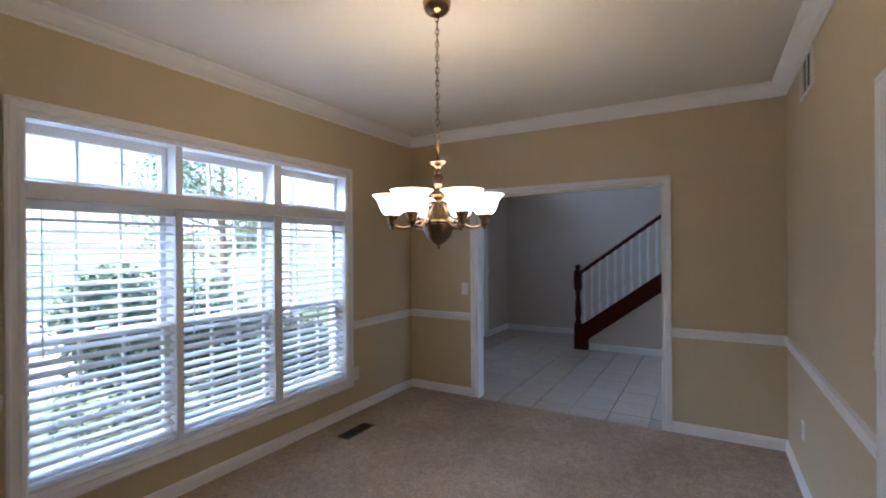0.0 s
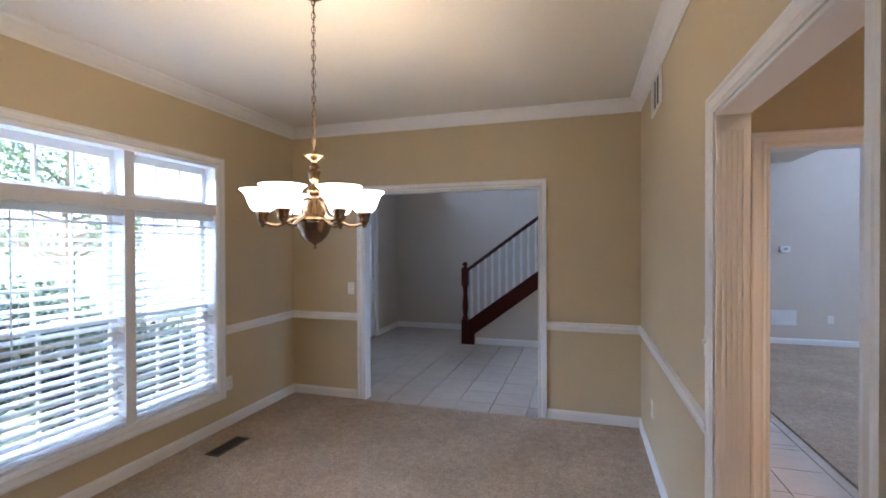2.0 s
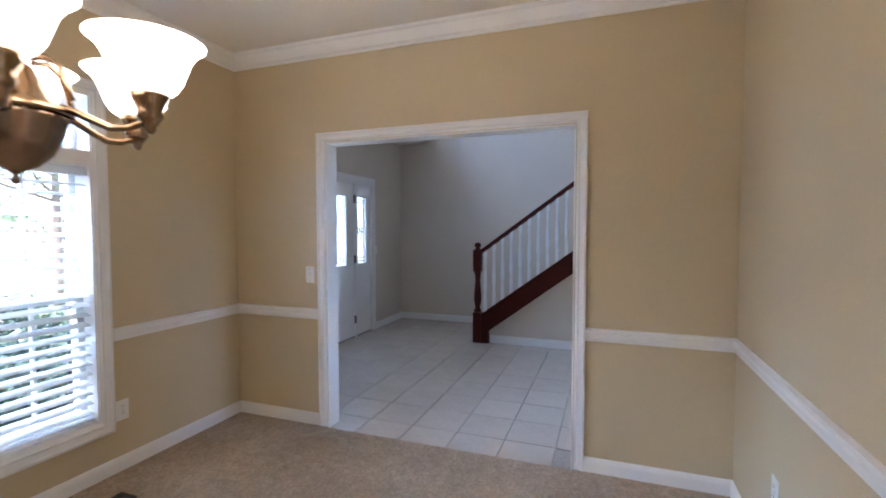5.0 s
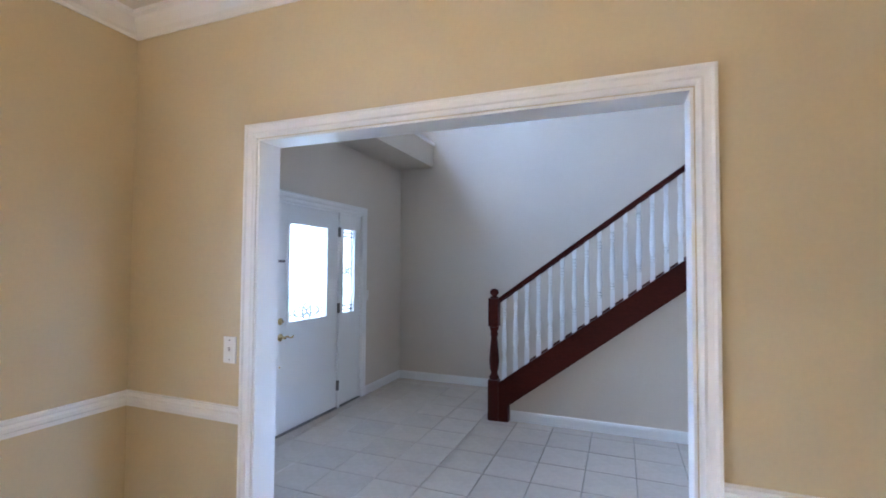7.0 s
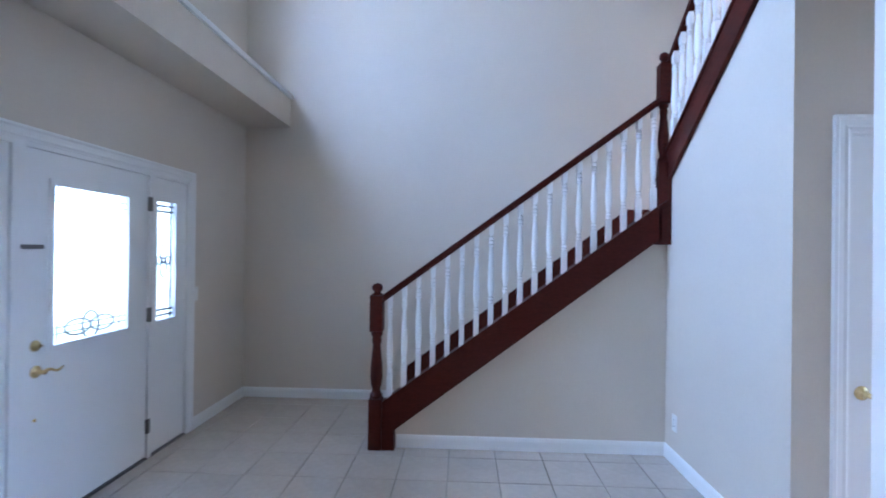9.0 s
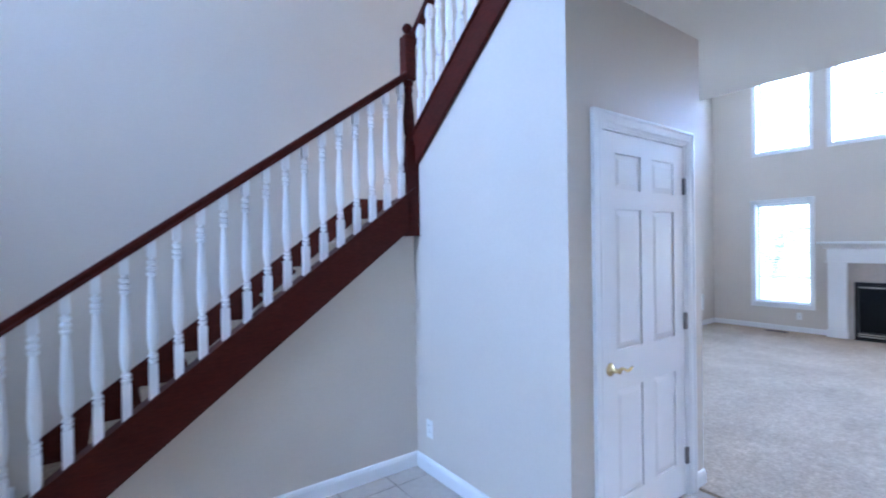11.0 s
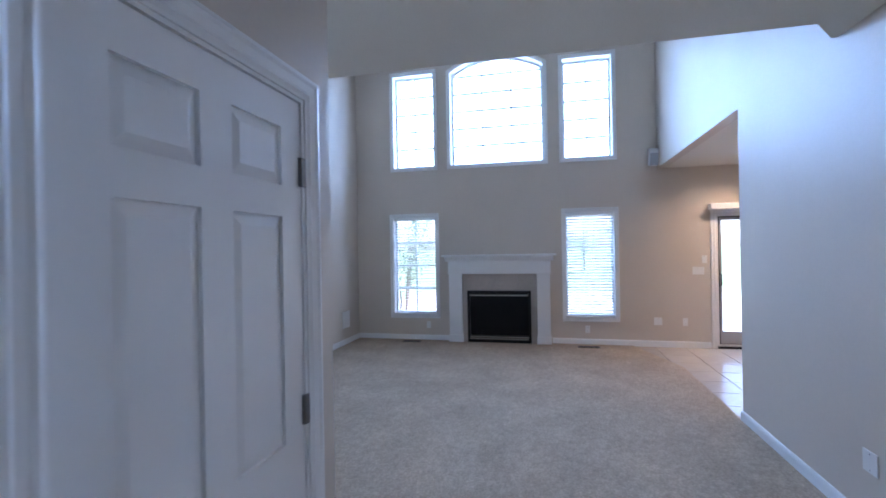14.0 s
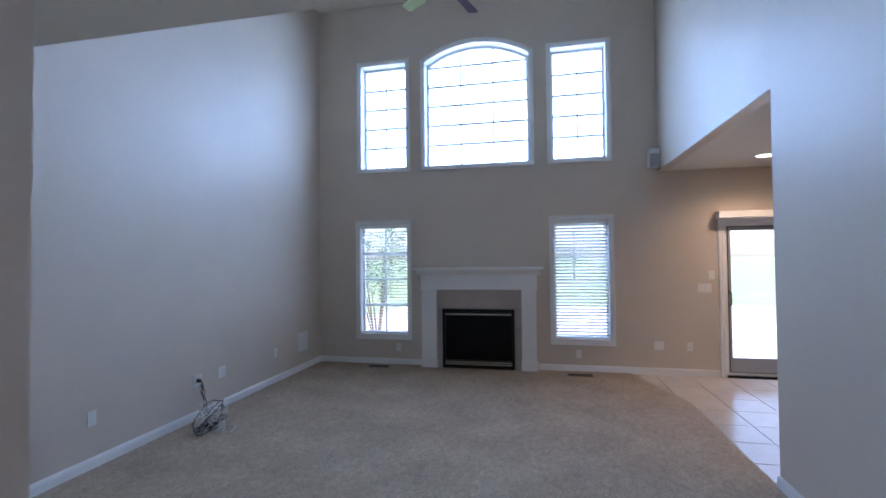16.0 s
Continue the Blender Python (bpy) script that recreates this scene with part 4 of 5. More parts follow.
# ---- fireplace ----
fp = thing("fireplace", (XG, 6.272, 0.0), "white mantel fireplace with taupe tile and a black gas firebox", "fireplace")


def fpart(name, bm, mat, label="", parent=None):
    return part(name, local(fp, bm), mat, parent or fp, label)


for y0, y1 in ((5.455, 5.66), (6.87, 7.09)):
    leg = fpart("pilaster", box(XG - 0.12, XG - 0.001, y0, y1, 0.01, 1.135, 0.004), WHITE, "white painted pilaster")
    fpart("plinth", box(XG - 0.132, XG - 0.002, y0 - 0.01, y1 + 0.01, 0.008, 0.13, 0.004), WHITE, "", leg)
fpart("frieze", box(XG - 0.128, XG - 0.001, 5.445, 7.10, 1.135, 1.345, 0.004), WHITE, "white painted frieze board")
fpart("bead", box(XG - 0.138, XG - 0.12, 5.435, 7.11, 1.13, 1.155, 0.004), WHITE)
bed = [(XG - 0.001, 1.335), (XG - 0.13, 1.335), (XG - 0.14, 1.35), (XG - 0.165, 1.375), (XG - 0.205, 1.395), (XG - 0.215, 1.415), (XG - 0.001, 1.415)]
fpart("bed_moulding", prism(bed, "y", 5.40, 7.145), WHITE, "white cove moulding")
fpart("mantel_shelf", box(XG - 0.245, XG - 0.001, 5.355, 7.19, 1.415, 1.445, 0.005), WHITE, "white mantel shelf")
for y0, y1, z0, z1 in [(5.662 + 0.3015 * i, 5.662 + 0.3015 * (i + 1), 0.857, 1.133) for i in range(4)] + [(5.662, 5.758, 0.30 * i + 0.01, min(0.30 * i + 0.31, 0.855)) for i in range(3)] + [(6.784, 6.868, 0.30 * i + 0.01, min(0.30 * i + 0.31, 0.855)) for i in range(3)]:
    fpart("tile", box(XG - 0.085, XG - 0.07, y0 + 0.0015, y1 - 0.0015, z0 + 0.0015, z1 - 0.0015, 0.001), HEARTHTILE)
fpart("tile_backing", panelled("x", XG - 0.078, XG - 0.001, 5.661, 6.869, 0.008, 1.134, [(5.765, 6.777, 0.02, 0.845)]), GROUT, "grout")
fb = fpart("firebox", panelled("x", XG - 0.115, XG - 0.02, 5.758, 6.784, 0.013, 0.853, [(5.80, 6.742, 0.13, 0.755)]), BLACK, "black metal firebox front")
fpart("fire_glass", box(XG - 0.085, XG - 0.078, 5.80, 6.742, 0.13, 0.755), BLACKGLASS, "dark glass", fb)
for z in (0.785, 0.80, 0.815):
    fpart("louvre", box(XG - 0.122, XG - 0.112, 5.79, 6.752, z, z + 0.006), BLACK, "", fb)
fpart("trim_bar", box(XG - 0.128, XG - 0.114, 5.80, 6.742, 0.772, 0.790, 0.003), CHAMPAGNE, "pale metal trim bar", fb)
for z in (0.068, 0.098):
    fpart("trim_bar", box(XG - 0.128, XG - 0.114, 5.80, 6.742, z, z + 0.017, 0.003), CHAMPAGNE, "pale metal trim bar", fb)

# ---- sliding door ----
sd = tagged(new("door_3"), "white cased glass sliding patio door with grey frame", "sliding door", kind="structure")
part("casing", sweep([(XG, 1.255, 0.0), (XG, 1.255, 1.995), (XG, 3.055, 1.995), (XG, 3.055, 0.0)], [(-a, b) for a, b in CASE], (-1, 0, 0)), WHITE, sd)
part("valance", box(XG - 0.16, XG - 0.024, 1.15, 3.165, 2.055, 2.14, 0.006), WHITE, sd, "white box valance")
part("outer_frame", panelled("x", XG + 0.02, XG + 0.15, 1.25, 3.06, 0.03, 2.0, [(1.29, 3.02, 0.06, 1.96)]), WHITE, sd)
for x, y0, y1 in ((XG + 0.05, 2.13, 3.018), (XG + 0.10, 1.292, 2.18)):
    s = part("sash", panelled("x", x - 0.02, x + 0.02, y0, y1, 0.062, 1.958, [(y0 + 0.045, y1 - 0.045, 0.25, 1.90)]), GREYMETAL, sd, "grey metal sash")
    pane(x, y0 + 0.045, y1 - 0.045, 0.25, 1.90, s)
    part("gasket", panelled("x", x - 0.0235, x - 0.0195, y0 + 0.001, y1 - 0.001, 0.063, 1.957, [(y0 + 0.014, y1 - 0.014, 0.070, 1.945)]), BLACK, s, "dark seal round the sash")
part("track", box(XG - 0.01, XG + 0.19, 1.25, 3.06, 0.0, 0.03, 0.004), BLACK, sd, "dark metal track")
part("pull_handle", tube([(XG + 0.028, 2.995, 0.93), (XG - 0.02, 2.995, 0.95), (XG - 0.024, 2.995, 1.02), (XG - 0.02, 2.995, 1.09), (XG + 0.028, 2.995, 1.11)], 0.010, 8), BLACK, sd, "dark pull handle")

# ---- plates on the walls ----
AXES = {"-x": (0, -1, 0, 0), "+x": (180, 1, 0, 0), "-y": (90, 0, -1, 0), "+y": (-90, 0, 1, 0)}


def plate(kind, x, y, z, face, gang=1, group="wall plates"):
    """A wall plate that looks along -x, turned to face; kind: outlet, switch, blank or jack."""
    names = {"outlet": ("outlet", "white duplex outlet plate on the wall"), "switch": ("light_switch", "white toggle light switch plate on the wall"), "blank": ("blank_plate", "white blank cover plate on the wall"), "jack": ("wall_jack", "white cable jack plate on the wall")}
    nm, lab = names[kind]
    t = thing(nm, (x, y, z), lab, nm.replace("_", " "), group, rz=AXES[face][0])
    w = 0.07 + 0.046 * (gang - 1)
    part("plate", box(-0.006, 0.0, -w / 2, w / 2, -0.0575, 0.0575, 0.0025), PLASTIC, t)
    for g in range(gang):
        o = (g - (gang - 1) / 2) * 0.046
        if kind == "outlet":
            for dz in (-0.02, 0.02):
                s = part("socket", box(-0.0085, -0.004, o - 0.017, o + 0.017, dz - 0.014, dz + 0.014, 0.003), PLASTIC, t)
                for dy in (-0.006, 0.006):
                    part("slot", box(-0.0092, -0.008, o + dy - 0.0012, o + dy + 0.0012, dz - 0.002, dz + 0.007), DARKSLOT, s)
        elif kind == "switch":
            part("toggle", box(-0.018, -0.004, o - 0.005, o + 0.005, -0.004, 0.012, 0.002), PLASTIC, t)
            part("slot", box(-0.0068, -0.0055, o - 0.007, o + 0.007, -0.013, 0.013), PLASTIC, t)
        elif kind == "jack":
            bm = lathe([(0.006, 0), (0.006, 0.01), (0.004, 0.012)], 10, "x")
            bm.transform(Matrix.Translation((-0.016, o, 0)))
            part("jack", bm, STEEL, t)
    for dz in ((-0.042, 0.042) if kind != "outlet" else (0,)):
        bm = lathe([(0.003, 0), (0.003, 0.0015)], 8, "x")
        bm.transform(Matrix.Translation((-0.0072, 0, dz)))
        part("screw", bm, STEEL, t)
    return t


plate("switch", -2.0, YD, 1.08, "-y")
plate("outlet", XW, 3.885, 0.36, "+x")
plate("switch", XR, 2.745, 1.12, "-x", 1)
plate("outlet", XR, 4.15, 0.38, "-x")
plate("switch", XF, 7.76, 1.105, "+x")
plate("outlet", XC, 7.38, 0.29, "-x")
plate("switch", 0.74, YF, 1.01, "+y", 2)
plate("blank", 3.09, YR, 0.39, "+y", 2)
plate("outlet", XG, 4.894, 0.245, "-x")
plate("blank", XG, 3.867, 0.388, "-x", 2)
plate("outlet", XG, 3.488, 0.385, "-x")
plate("outlet", XG, 7.477, 0.265, "-x")
plate("switch", XG, 3.30, 1.155, "-x", 3)
plate("blank", XG, 3.214, 1.325, "-x")
for x, kd in ((3.60, "outlet"), (4.081, "blank"), (5.17, "outlet"), (5.524, "outlet"), (6.537, "outlet")):
    plate(kd, x, YL, 0.39, "-y", 2 if x in (5.17, 5.524) else 1)


def grille(name, x, y, z, face, w, h, slats, label, mat=WHITE, vertical=False):
    g = thing(name, (x, y, z), label, "air vent", rz=AXES[face][0])
    part("frame", panelled("x", -0.010, 0.0, -w / 2, w / 2, -h / 2, h / 2, [(-w / 2 + 0.02, w / 2 - 0.02, -h / 2 + 0.02, h / 2 - 0.02)]), mat, g)
    part("backing", box(-0.002, 0.001, -w / 2 + 0.01, w / 2 - 0.01, -h / 2 + 0.01, h / 2 - 0.01), DARKSLOT if mat is WHITE and vertical else mat, g)
    for i in range(slats):
        f = (i + 0.5) / slats - 0.5
        if vertical:
            bm = box(-0.008, -0.002, f * (w - 0.04) - 0.003, f * (w - 0.04) + 0.003, -h / 2 + 0.02, h / 2 - 0.02)
        else:
            bm = box(-0.008, -0.002, -w / 2 + 0.02, w / 2 - 0.02, f * (h - 0.04) - 0.004, f * (h - 0.04) + 0.004)
        part("slat", bm, mat, g)
    return g


grille("wall_vent", XR, 3.96, 2.452, "-x", 0.37, 0.23, 3, "white framed air grille high on the dining wall", WHITE, True)
grille("return_air_grille", 3.016, YL, 0.398, "-y", 0.32, 0.22, 9, "white return air grille low on the wall")
grille("wall_panel", 7.23, YL, 0.41, "-y", 0.27, 0.27, 2, "white square access panel low on the wall")


def floor_vent(x, y, length, along):
    v = thing("floor_vent", (x, y, 0.012), "brown metal floor register set in the carpet", "floor vent", "floor vents", rz=0 if along == "x" else 90)
    w = 0.115
    bm = panelled("x", 0, 0.006, -length / 2, length / 2, -w / 2, w / 2, [(-length / 2 + 0.015, length / 2 - 0.015, -w / 2 + 0.015, w / 2 - 0.015)])
    bm.transform(Matrix(((0, 1, 0, 0), (0, 0, 1, 0), (1, 0, 0, 0), (0, 0, 0, 1))))
    part("frame", bm, VENTMETAL, v)
    part("well", box(-length / 2 + 0.01, length / 2 - 0.01, -w / 2 + 0.01, w / 2 - 0.01, 0.0, 0.0015), DARKSLOT, v)
    for i in range(14):
        x0 = -length / 2 + 0.02 + (length - 0.04) * i / 13
        part("slat", box(x0 - 0.002, x0 + 0.002, -w / 2 + 0.014, w / 2 - 0.014, 0.001, 0.005), VENTMETAL, v)


floor_vent(-2.36, 3.55, 0.32, "y")
floor_vent(7.585, 7.72, 0.30, "y")
floor_vent(7.54, 4.90, 0.32, "y")

th = thing("thermostat", (3.025, YL, 1.415), "white thermostat with a grey display on the wall", "thermostat", rz=90)
part("body", box(-0.028, 0.0, -0.065, 0.065, -0.045, 0.045, 0.006), PLASTIC, th)
part("display", box(-0.0295, -0.027, -0.035, 0.02, -0.015, 0.022), GREYMETAL, th, "grey display")

# speaker on the window wall
sk = thing("wall_speaker", (XG, 3.92, 2.89), "small white loudspeaker on a wall bracket", "loudspeaker")
part("bracket", box(-0.06, 0.0, -0.02, 0.02, -0.03, 0.03, 0.004), PLASTIC, sk)
bm = box(-0.19, -0.06, -0.065, 0.065, -0.13, 0.13, 0.012)
bm.transform(Matrix.Rotation(radians(-10), 4, "Y"))
cab = part("cabinet", bm, PLASTIC, sk)
bm = box(-0.196, -0.188, -0.055, 0.055, -0.12, 0.06, 0.003)
bm.transform(Matrix.Rotation(radians(-10), 4, "Y"))
part("grille", bm, GREYMETAL, cab, "grey cloth grille")

# ceiling fan in the family room
fan = thing("ceiling_fan", (6.21, 6.39, CT), "ceiling fan with dark cherry blades on a rod", "ceiling fan")
part("downrod", lathe([(0.06, -0.002), (0.05, -0.05), (0.014, -0.07), (0.014, -0.61)], 16), BRONZE, fan, "", True)
part("motor", lathe([(0.03, -0.83), (0.09, -0.825), (0.12, -0.78), (0.12, -0.68), (0.07, -0.62), (0.02, -0.60)], 24), BRONZE, fan, "", True)
for k in range(5):
    a = 55 - 72 * k
    br = box(0.10, 0.22, -0.02, 0.02, -0.765, -0.755, 0.003)
    br.transform(Matrix.Rotation(radians(a), 4, "Z"))
    part("bracket", br, BRONZE, fan)
    bl = prism([(0.18, -0.055), (0.70, -0.07), (0.728, -0.06), (0.735, 0.0), (0.728, 0.06), (0.70, 0.07), (0.18, 0.055)], "z", -0.004, 0.004)
    bl.transform(Matrix.Rotation(radians(a), 4, "Z") @ Matrix.Translation((0, 0, -0.76)) @ Matrix.Rotation(radians(11), 4, "X"))
    # the first blade's pale colour stands for light falling on it
    part("blade", bl, FANDARK if k else FANLIT, fan, "dark cherry blade" if k else "dark cherry blade, coloured pale for the light on it")

# tangle of cords below the outlet
cords = thing("cord_tangle", (4.95, 8.45, 0.012), "tangle of black and grey cords on the carpet below an outlet", "cables")
rng = random.Random(5)
for k in range(11):
    r, h = rng.uniform(0.07, 0.17), rng.uniform(0.01, 0.24)
    ph, sq = rng.uniform(0, 6.28), rng.uniform(0.5, 1.0)
    pts = []
    for t in range(34):
        a = ph + t * 0.42
        rr = r * (1 + 0.18 * math.sin(t * 1.3 + k))
        pts.append((rr * math.cos(a), rr * sq * math.sin(a) - 0.03, 0.006 + h * (0.5 + 0.5 * math.sin(t * 0.5 + k))))
    part("cord", tube(pts, 0.0045, 6), (CORDGREY, CORDBLACK, CORDGREY)[k % 3], cords, ("grey cord", "black cord", "white cord")[k % 3])
for k in range(4):
    strand = []
    for i in range(16):
        f = i / 15
        a = f * 9 + k * 1.57
        strand.append((0.225 - 0.16 * f ** 1.6 + 0.018 * math.cos(a), 0.245 - 0.20 * f ** 1.4 + 0.018 * math.sin(a), 0.345 - 0.27 * f))
    part("cord", tube(strand, 0.0042, 6), CORDGREY if k % 2 else CORDBLACK, cords, "grey cord" if k % 2 else "black cord")
part("cord", tube([(0.22, 0.285, 0.378), (0.225, 0.25, 0.375), (0.22, 0.23, 0.33), (0.20, 0.215, 0.25), (0.17, 0.17, 0.15), (0.10, 0.10, 0.06), (0.03, 0.02, 0.02)], 0.005, 6), CORDBLACK, cords, "black plugged-in cord")
part("plug", box(0.205, 0.235, 0.255, 0.292, 0.363, 0.393, 0.004), CORDBLACK, cords, "black plug")
part("cord", tube([(0.05, -0.05, 0.006), (0.15, -0.15, 0.006), (0.10, -0.24, 0.006), (-0.02, -0.27, 0.006), (-0.08, -0.22, 0.006), (0.0, -0.18, 0.008), (0.12, -0.10, 0.008)], 0.0035, 6), CORDGREY, cords, "white loose cord")

# ---- outside ----
structure("driveway", box(-26, -7.6, -22, 5.9, -0.449, -0.43), CONCRETE, "pale concrete driveway and street", "driveway")
# enlarged: beyond the real patio its pale colour stands in for overexposed lawn
structure("patio", box(XG + 0.2, 19.0, -9.0, 10.5, -0.449, -0.22), CONCRETE, "pale concrete patio, enlarged to stand in for bright sunlit lawn", "patio")
structure("ground", prism([(-900, -900), (900, -900), (900, 900), (-900, 900)], "z", -0.6, -0.45), GRASS, "green lawn reaching the horizon", "lawn")
structure("porch_floor", box(-5.2, XF - 0.2, 4.95, 9.0, -0.44, -0.04), CONCRETE, "pale concrete porch floor", "porch")
structure("path", box(-14, -5.2, 6.2, 7.5, -0.449, -0.40), CONCRETE, "pale concrete front path", "path")
for y in (5.21, 8.7):
    c = thing("porch_column", (-5.0, y, -0.04), "pale square porch column", "column", "porch columns")
    part("shaft", box(-0.075, 0.075, -0.075, 0.075, 0.0, 2.9, 0.01), SIDING, c)
    part("base", box(-0.12, 0.12, -0.12, 0.12, 0.0, 0.12, 0.01), SIDING, c)
    part("capital", box(-0.12, 0.12, -0.12, 0.12, 2.8, 2.9, 0.01), SIDING, c)


def leaf_cloud(rng, shape, count, size):
    """Many small leaf blades; shape(rng) gives a place."""
    verts, faces = [], []
    for _ in range(count):
        p = Vector(shape(rng))
        d = Vector((rng.gauss(0, 1), rng.gauss(0, 1), rng.gauss(0, 0.7))).normalized()
        s = d.cross(Vector((rng.gauss(0, 1), rng.gauss(0, 1), rng.gauss(0, 1)))).normalized()
        l = size * rng.uniform(0.6, 1.3)
        k = len(verts)
        for q in (p, p + d * l * 0.5 + s * l * 0.28, p + d * l, p + d * l * 0.5 - s * l * 0.28):
            verts.append(tuple(q))
        faces.append((k, k + 1, k + 2, k + 3))
    me = bpy.data.meshes.new("leaves")
    me.from_pydata(verts, [], faces)
    return me


def shrub(x, y, r, h, mat, seed, label):
    rng = random.Random(seed)
    t = thing("shrub", (x, y, -0.45), label, "shrub")
    for i in range(6):
        a = i * 1.05
        part("stem", tube([(0, 0, 0), (r * 0.3 * math.cos(a), r * 0.3 * math.sin(a), h * 0.4), (r * 0.6 * math.cos(a), r * 0.6 * math.sin(a), h * 0.75)], [0.02, 0.015, 0.006], 6), BARK, t)
    lumps = [(rng.uniform(-0.5, 0.5) * r, rng.uniform(-0.5, 0.5) * r, rng.uniform(0.3, 0.75) * h, rng.uniform(0.35, 0.6) * r) for _ in range(9)]

    def shape(q):
        lx, ly, lz, lr = q.choice(lumps)
        d = Vector((q.gauss(0, 1), q.gauss(0, 1), q.gauss(0, 1))).normalized() * lr * q.uniform(0.6, 1.05)
        return lx + d.x, ly + d.y, max(0.05, lz + d.z)

    me = leaf_cloud(rng, shape, 16000, 0.06)
    me.materials.append(mat)
    ob = new("crown", me)
    ob.parent = t
    return t


def tree(x, y, h, r, seed, label, leaves=9000, spread=0.55, leaf_size=0.075):
    rng = random.Random(seed)
    t = thing("tree", (x, y, -0.45), label, "tree")
    part("trunk", tube([(0, 0, -0.1), (0.05, 0.02, h * 0.2), (-0.04, 0.05, h * 0.45), (0.03, 0, h * 0.75), (0, 0, h * 0.93)], [0.022 * h, 0.018 * h, 0.013 * h, 0.007 * h, 0.002 * h], 10), BARK, t, "", True)
    tips = []
    for i in range(16):
        z = h * rng.uniform(0.22, 0.8)
        a = i * 2.4 + rng.uniform(-0.4, 0.4)
        l = r * rng.uniform(0.6, 1.05) * (1 - 0.4 * (z / h))
        e = Vector((l * math.cos(a), l * math.sin(a), z + l * rng.uniform(0.25, spread)))
        mid = Vector((0.5 * e.x, 0.5 * e.y, z + 0.18 * l))
        part("limb", tube([(0, 0, z), tuple(mid), tuple(e)], [0.007 * h, 0.005 * h, 0.0015 * h], 6), BARK, t)
        tips += [e, (e + mid) / 2, mid.lerp(e, 0.75)]

    def shape(q):
        c = q.choice(tips)
        d = Vector((q.gauss(0, 1), q.gauss(0, 1), q.gauss(0, 0.7))) * r * 0.16
        return tuple(c + d)

    me = leaf_cloud(rng, shape, leaves, leaf_size)
    me.materials.append(LEAF)
    ob = new("crown", me)
    ob.parent = t
    return t


shrub(-4.8, 3.3, 0.9, 1.85, DARKLEAF, 3, "rounded blue-green shrub outside the dining window")
shrub(-4.3, 4.35, 0.75, 1.25, DARKLEAF, 4, "low dark green shrub beside the porch")
shrub(-4.2, 1.2, 0.7, 0.9, DARKLEAF, 6, "low green shrub under the window")
tree(-12.0, 8.9, 6.0, 2.7, 8, "leafy green tree on the front lawn", 10000, 0.55, 0.10)
tree(-24, 0.5, 7.5, 3.0, 9, "leafy green tree far on the front lawn", 9000)


def thicket(x, y, h, seed, label):
    """Several thin stems that fan out from one root, with a light crown."""
    rng = random.Random(seed)
    t = thing("young_tree", (x, y, -0.45), label, "tree")
    tips = []
    for i in range(8):
        a = i * 0.82 + rng.uniform(-0.3, 0.3)
        lean = rng.uniform(0.25, 0.95)
        hh = h * rng.uniform(0.7, 1.0)
        pts = [Vector((lean * f ** 1.3 * math.cos(a) + 0.05 * math.sin(5 * f + i), lean * f ** 1.3 * math.sin(a), hh * f)) for f in (0.0, 0.2, 0.4, 0.6, 0.8, 1.0)]
        part("stem", tube([tuple(p) for p in pts], [0.022, 0.019, 0.016, 0.012, 0.008, 0.003], 6), BARK, t, "", True)
        for j in range(3, 6):
            b = a + rng.uniform(-1.4, 1.4)
            e = pts[j] + Vector((0.35 * math.cos(b), 0.35 * math.sin(b), 0.28))
            part("twig", tube([tuple(pts[j - 1]), tuple((pts[j] + e) / 2 - Vector((0, 0, 0.12))), tuple(e)], [0.008, 0.006, 0.002], 5), BARK, t)
            tips += [e, pts[j]]

    def shape(q):
        c = q.choice(tips)
        return tuple(c + Vector((q.gauss(0, 1), q.gauss(0, 1), q.gauss(0, 0.9))) * 0.17)

    me = leaf_cloud(rng, shape, 3800, 0.06)
    me.materials.append(LEAF)
    ob = new("crown", me)
    ob.parent = t


thicket(10.3, 8.75, 3.2, 12, "young many-stemmed green tree behind the house")
tree(42, 2.5, 5.0, 3.2, 13, "green tree far on the back lawn")

# ---- floor tiles ----


def tile_mesh(w, d):
    bm = box(-w / 2, w / 2, -d / 2, d / 2, -0.011, 0.0)
    bmesh.ops.bevel(bm, geom=[e for e in bm.edges if all(v.co.z > -0.001 for v in e.verts)], offset=0.002, segments=1, affect="EDGES")
    me = bpy.data.meshes.new("tile")
    bm.to_mesh(me)
    bm.free()
    me.materials.append(TILE)
    return me


tiles = tagged(new("floor_tiles"), "cream square ceramic tile floor", "tile floor", kind="structure")
cache = {}
rng = random.Random(2)


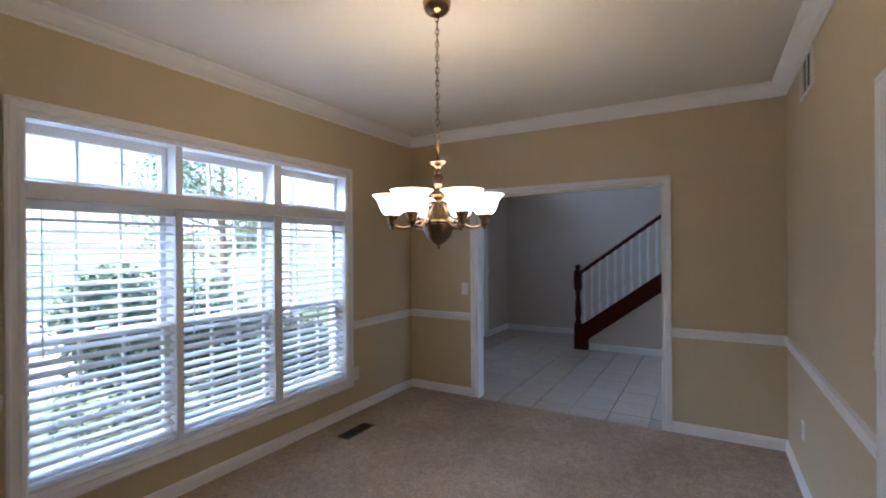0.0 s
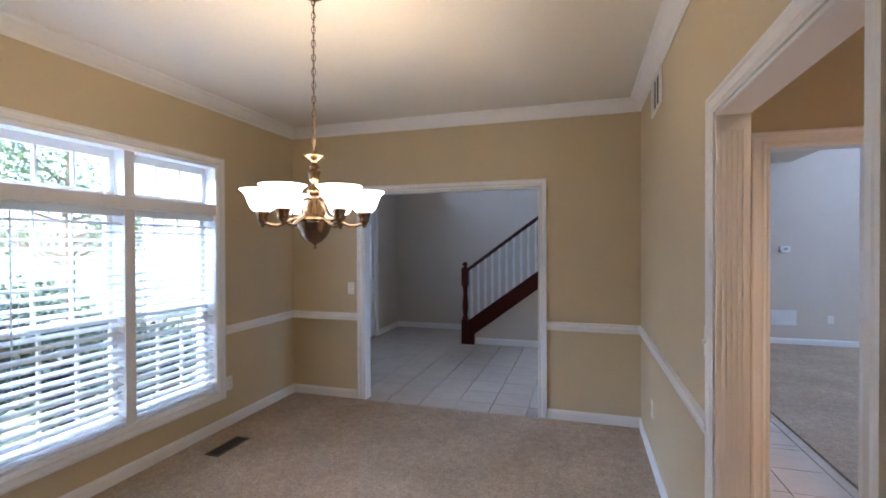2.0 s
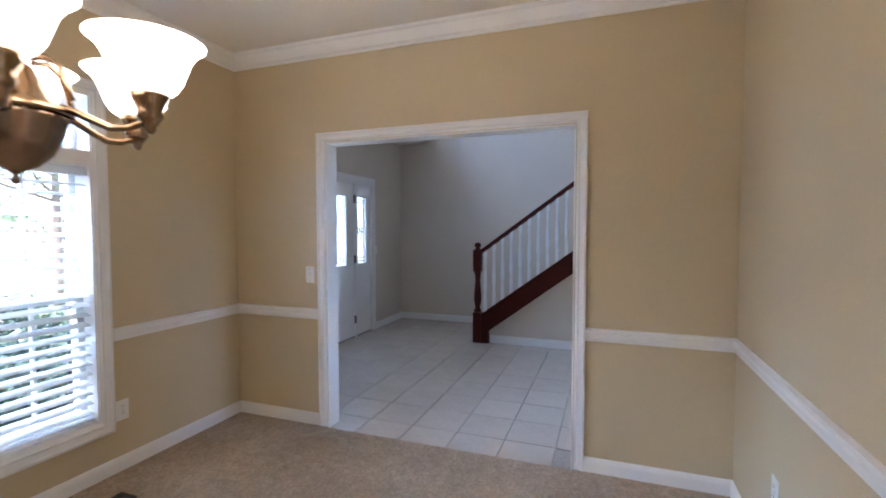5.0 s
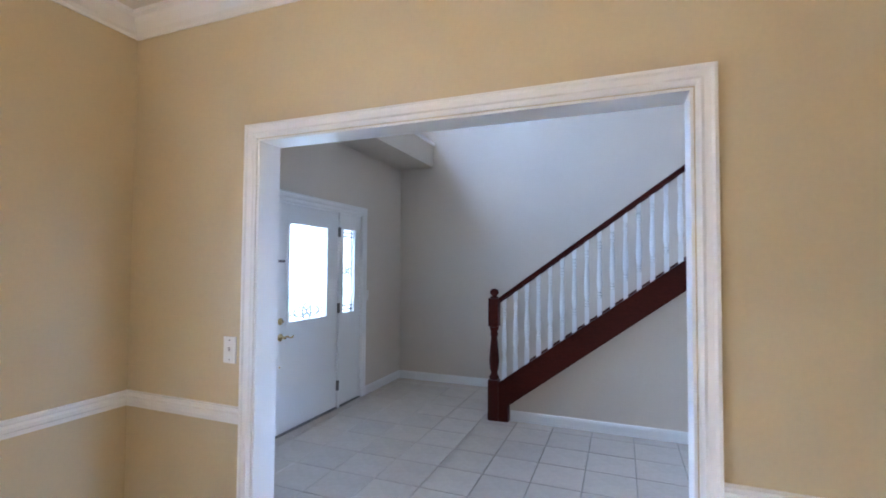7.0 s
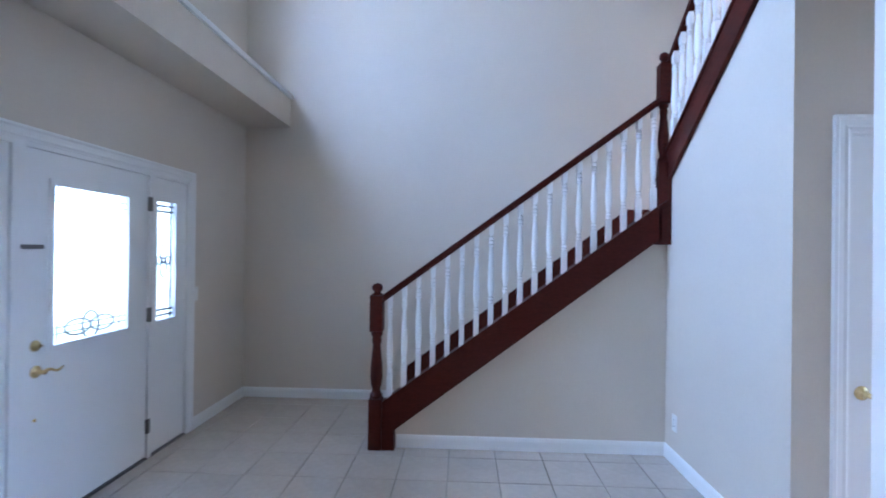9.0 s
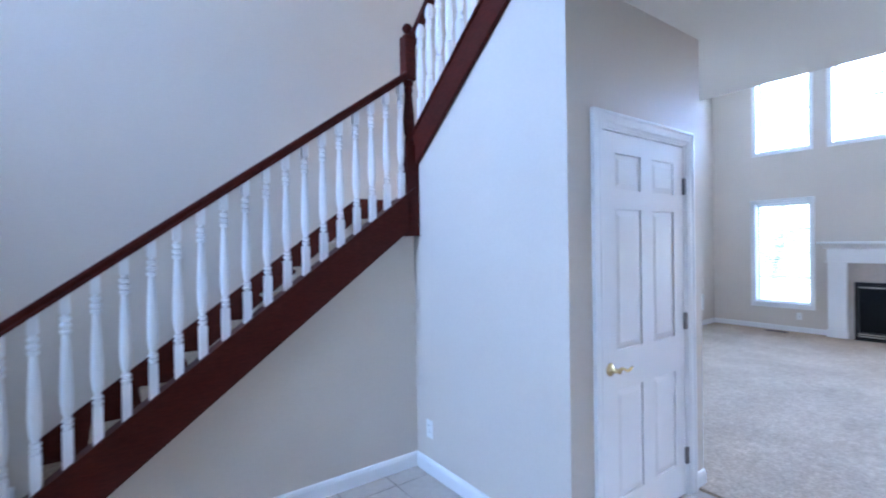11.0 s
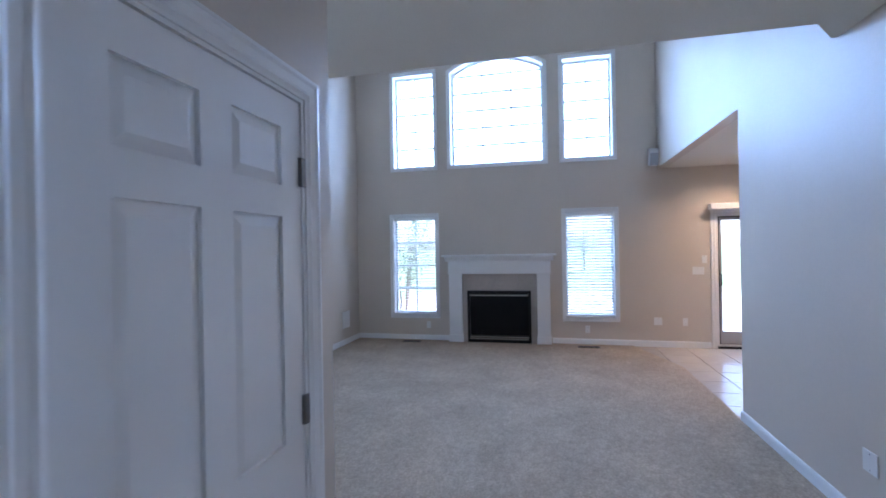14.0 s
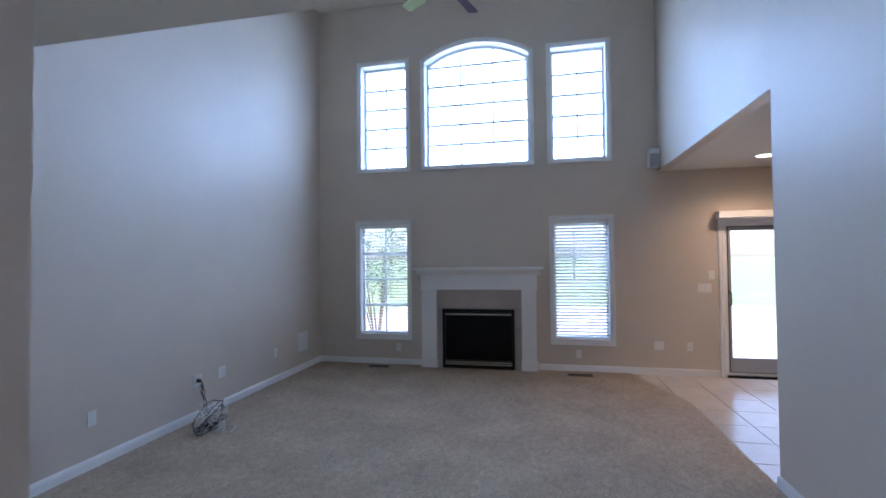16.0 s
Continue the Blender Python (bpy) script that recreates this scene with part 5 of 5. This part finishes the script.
def lay(host, x0, x1, y0, y1, ox, oy, pitch_x, pitch_y, keep):
    i0, j0 = math.floor((x0 - ox) / pitch_x), math.floor((y0 - oy) / pitch_y)
    made = []
    for i in range(i0, math.ceil((x1 - ox) / pitch_x)):
        for j in range(j0, math.ceil((y1 - oy) / pitch_y)):
            a, b = max(x0, ox + i * pitch_x), min(x1, ox + (i + 1) * pitch_x)
            c, d = max(y0, oy + j * pitch_y), min(y1, oy + (j + 1) * pitch_y)
            if b - a < 0.02 or d - c < 0.02 or not keep((a + b) / 2, (c + d) / 2):
                continue
            key = (round(b - a - 0.006, 3), round(d - c - 0.006, 3))
            if key not in cache:
                cache[key] = tile_mesh(*key)
            ob = new("tile", cache[key])
            ob.parent = host
            ob.matrix_basis = pose((a + b) / 2, (c + d) / 2, rng.uniform(-0.0008, 0.0004), rng.uniform(-0.06, 0.06), rng.uniform(-0.06, 0.06), 0)


lay(tiles, XF, XT, 4.762, YB, -0.99, 6.37, 0.333, 0.337, lambda x, y: not (y > 7.6 and x > -1.4) and not (y > YC and x > XC) and (y > YF or -1.85 < x < -0.215 or x > 1.08))
lay(tiles, 1.08, XT, YR, 4.762, -0.99, 6.37, 0.333, 0.337, lambda x, y: True)
kt = tagged(new("floor_tiles_kitchen"), "cream square ceramic tile kitchen floor", "tile floor", kind="structure")
lay(kt, XI, 4.6, 2.0, YR, -0.99, 6.37, 0.42, 0.42, lambda x, y: (y < YK + 0.02 or 1.1 < x < XT) and x < 2.6)
lay(kt, XP, 6.38, 1.6, YR, 5.54, 3.5, 0.42, 0.42, lambda x, y: True)
lay(kt, 6.38, XG, 1.6, 4.24, 5.54, 3.5, 0.42, 0.42, lambda x, y: True)
structure("floor_kitchen_rest", box(2.6, XP, 0.3, YK, -0.011, -0.001), TILE, "cream tile floor in the kitchen", "tile floor")
structure("floor_kitchen_south", box(XP, XG, 0.3, 1.6, -0.011, -0.001), TILE, "cream tile floor by the patio door", "tile floor")
structure("floor_kitchen_near", box(XI, 2.6, 0.3, 2.0, -0.011, -0.001), TILE, "cream tile floor beside the dining room", "tile floor")
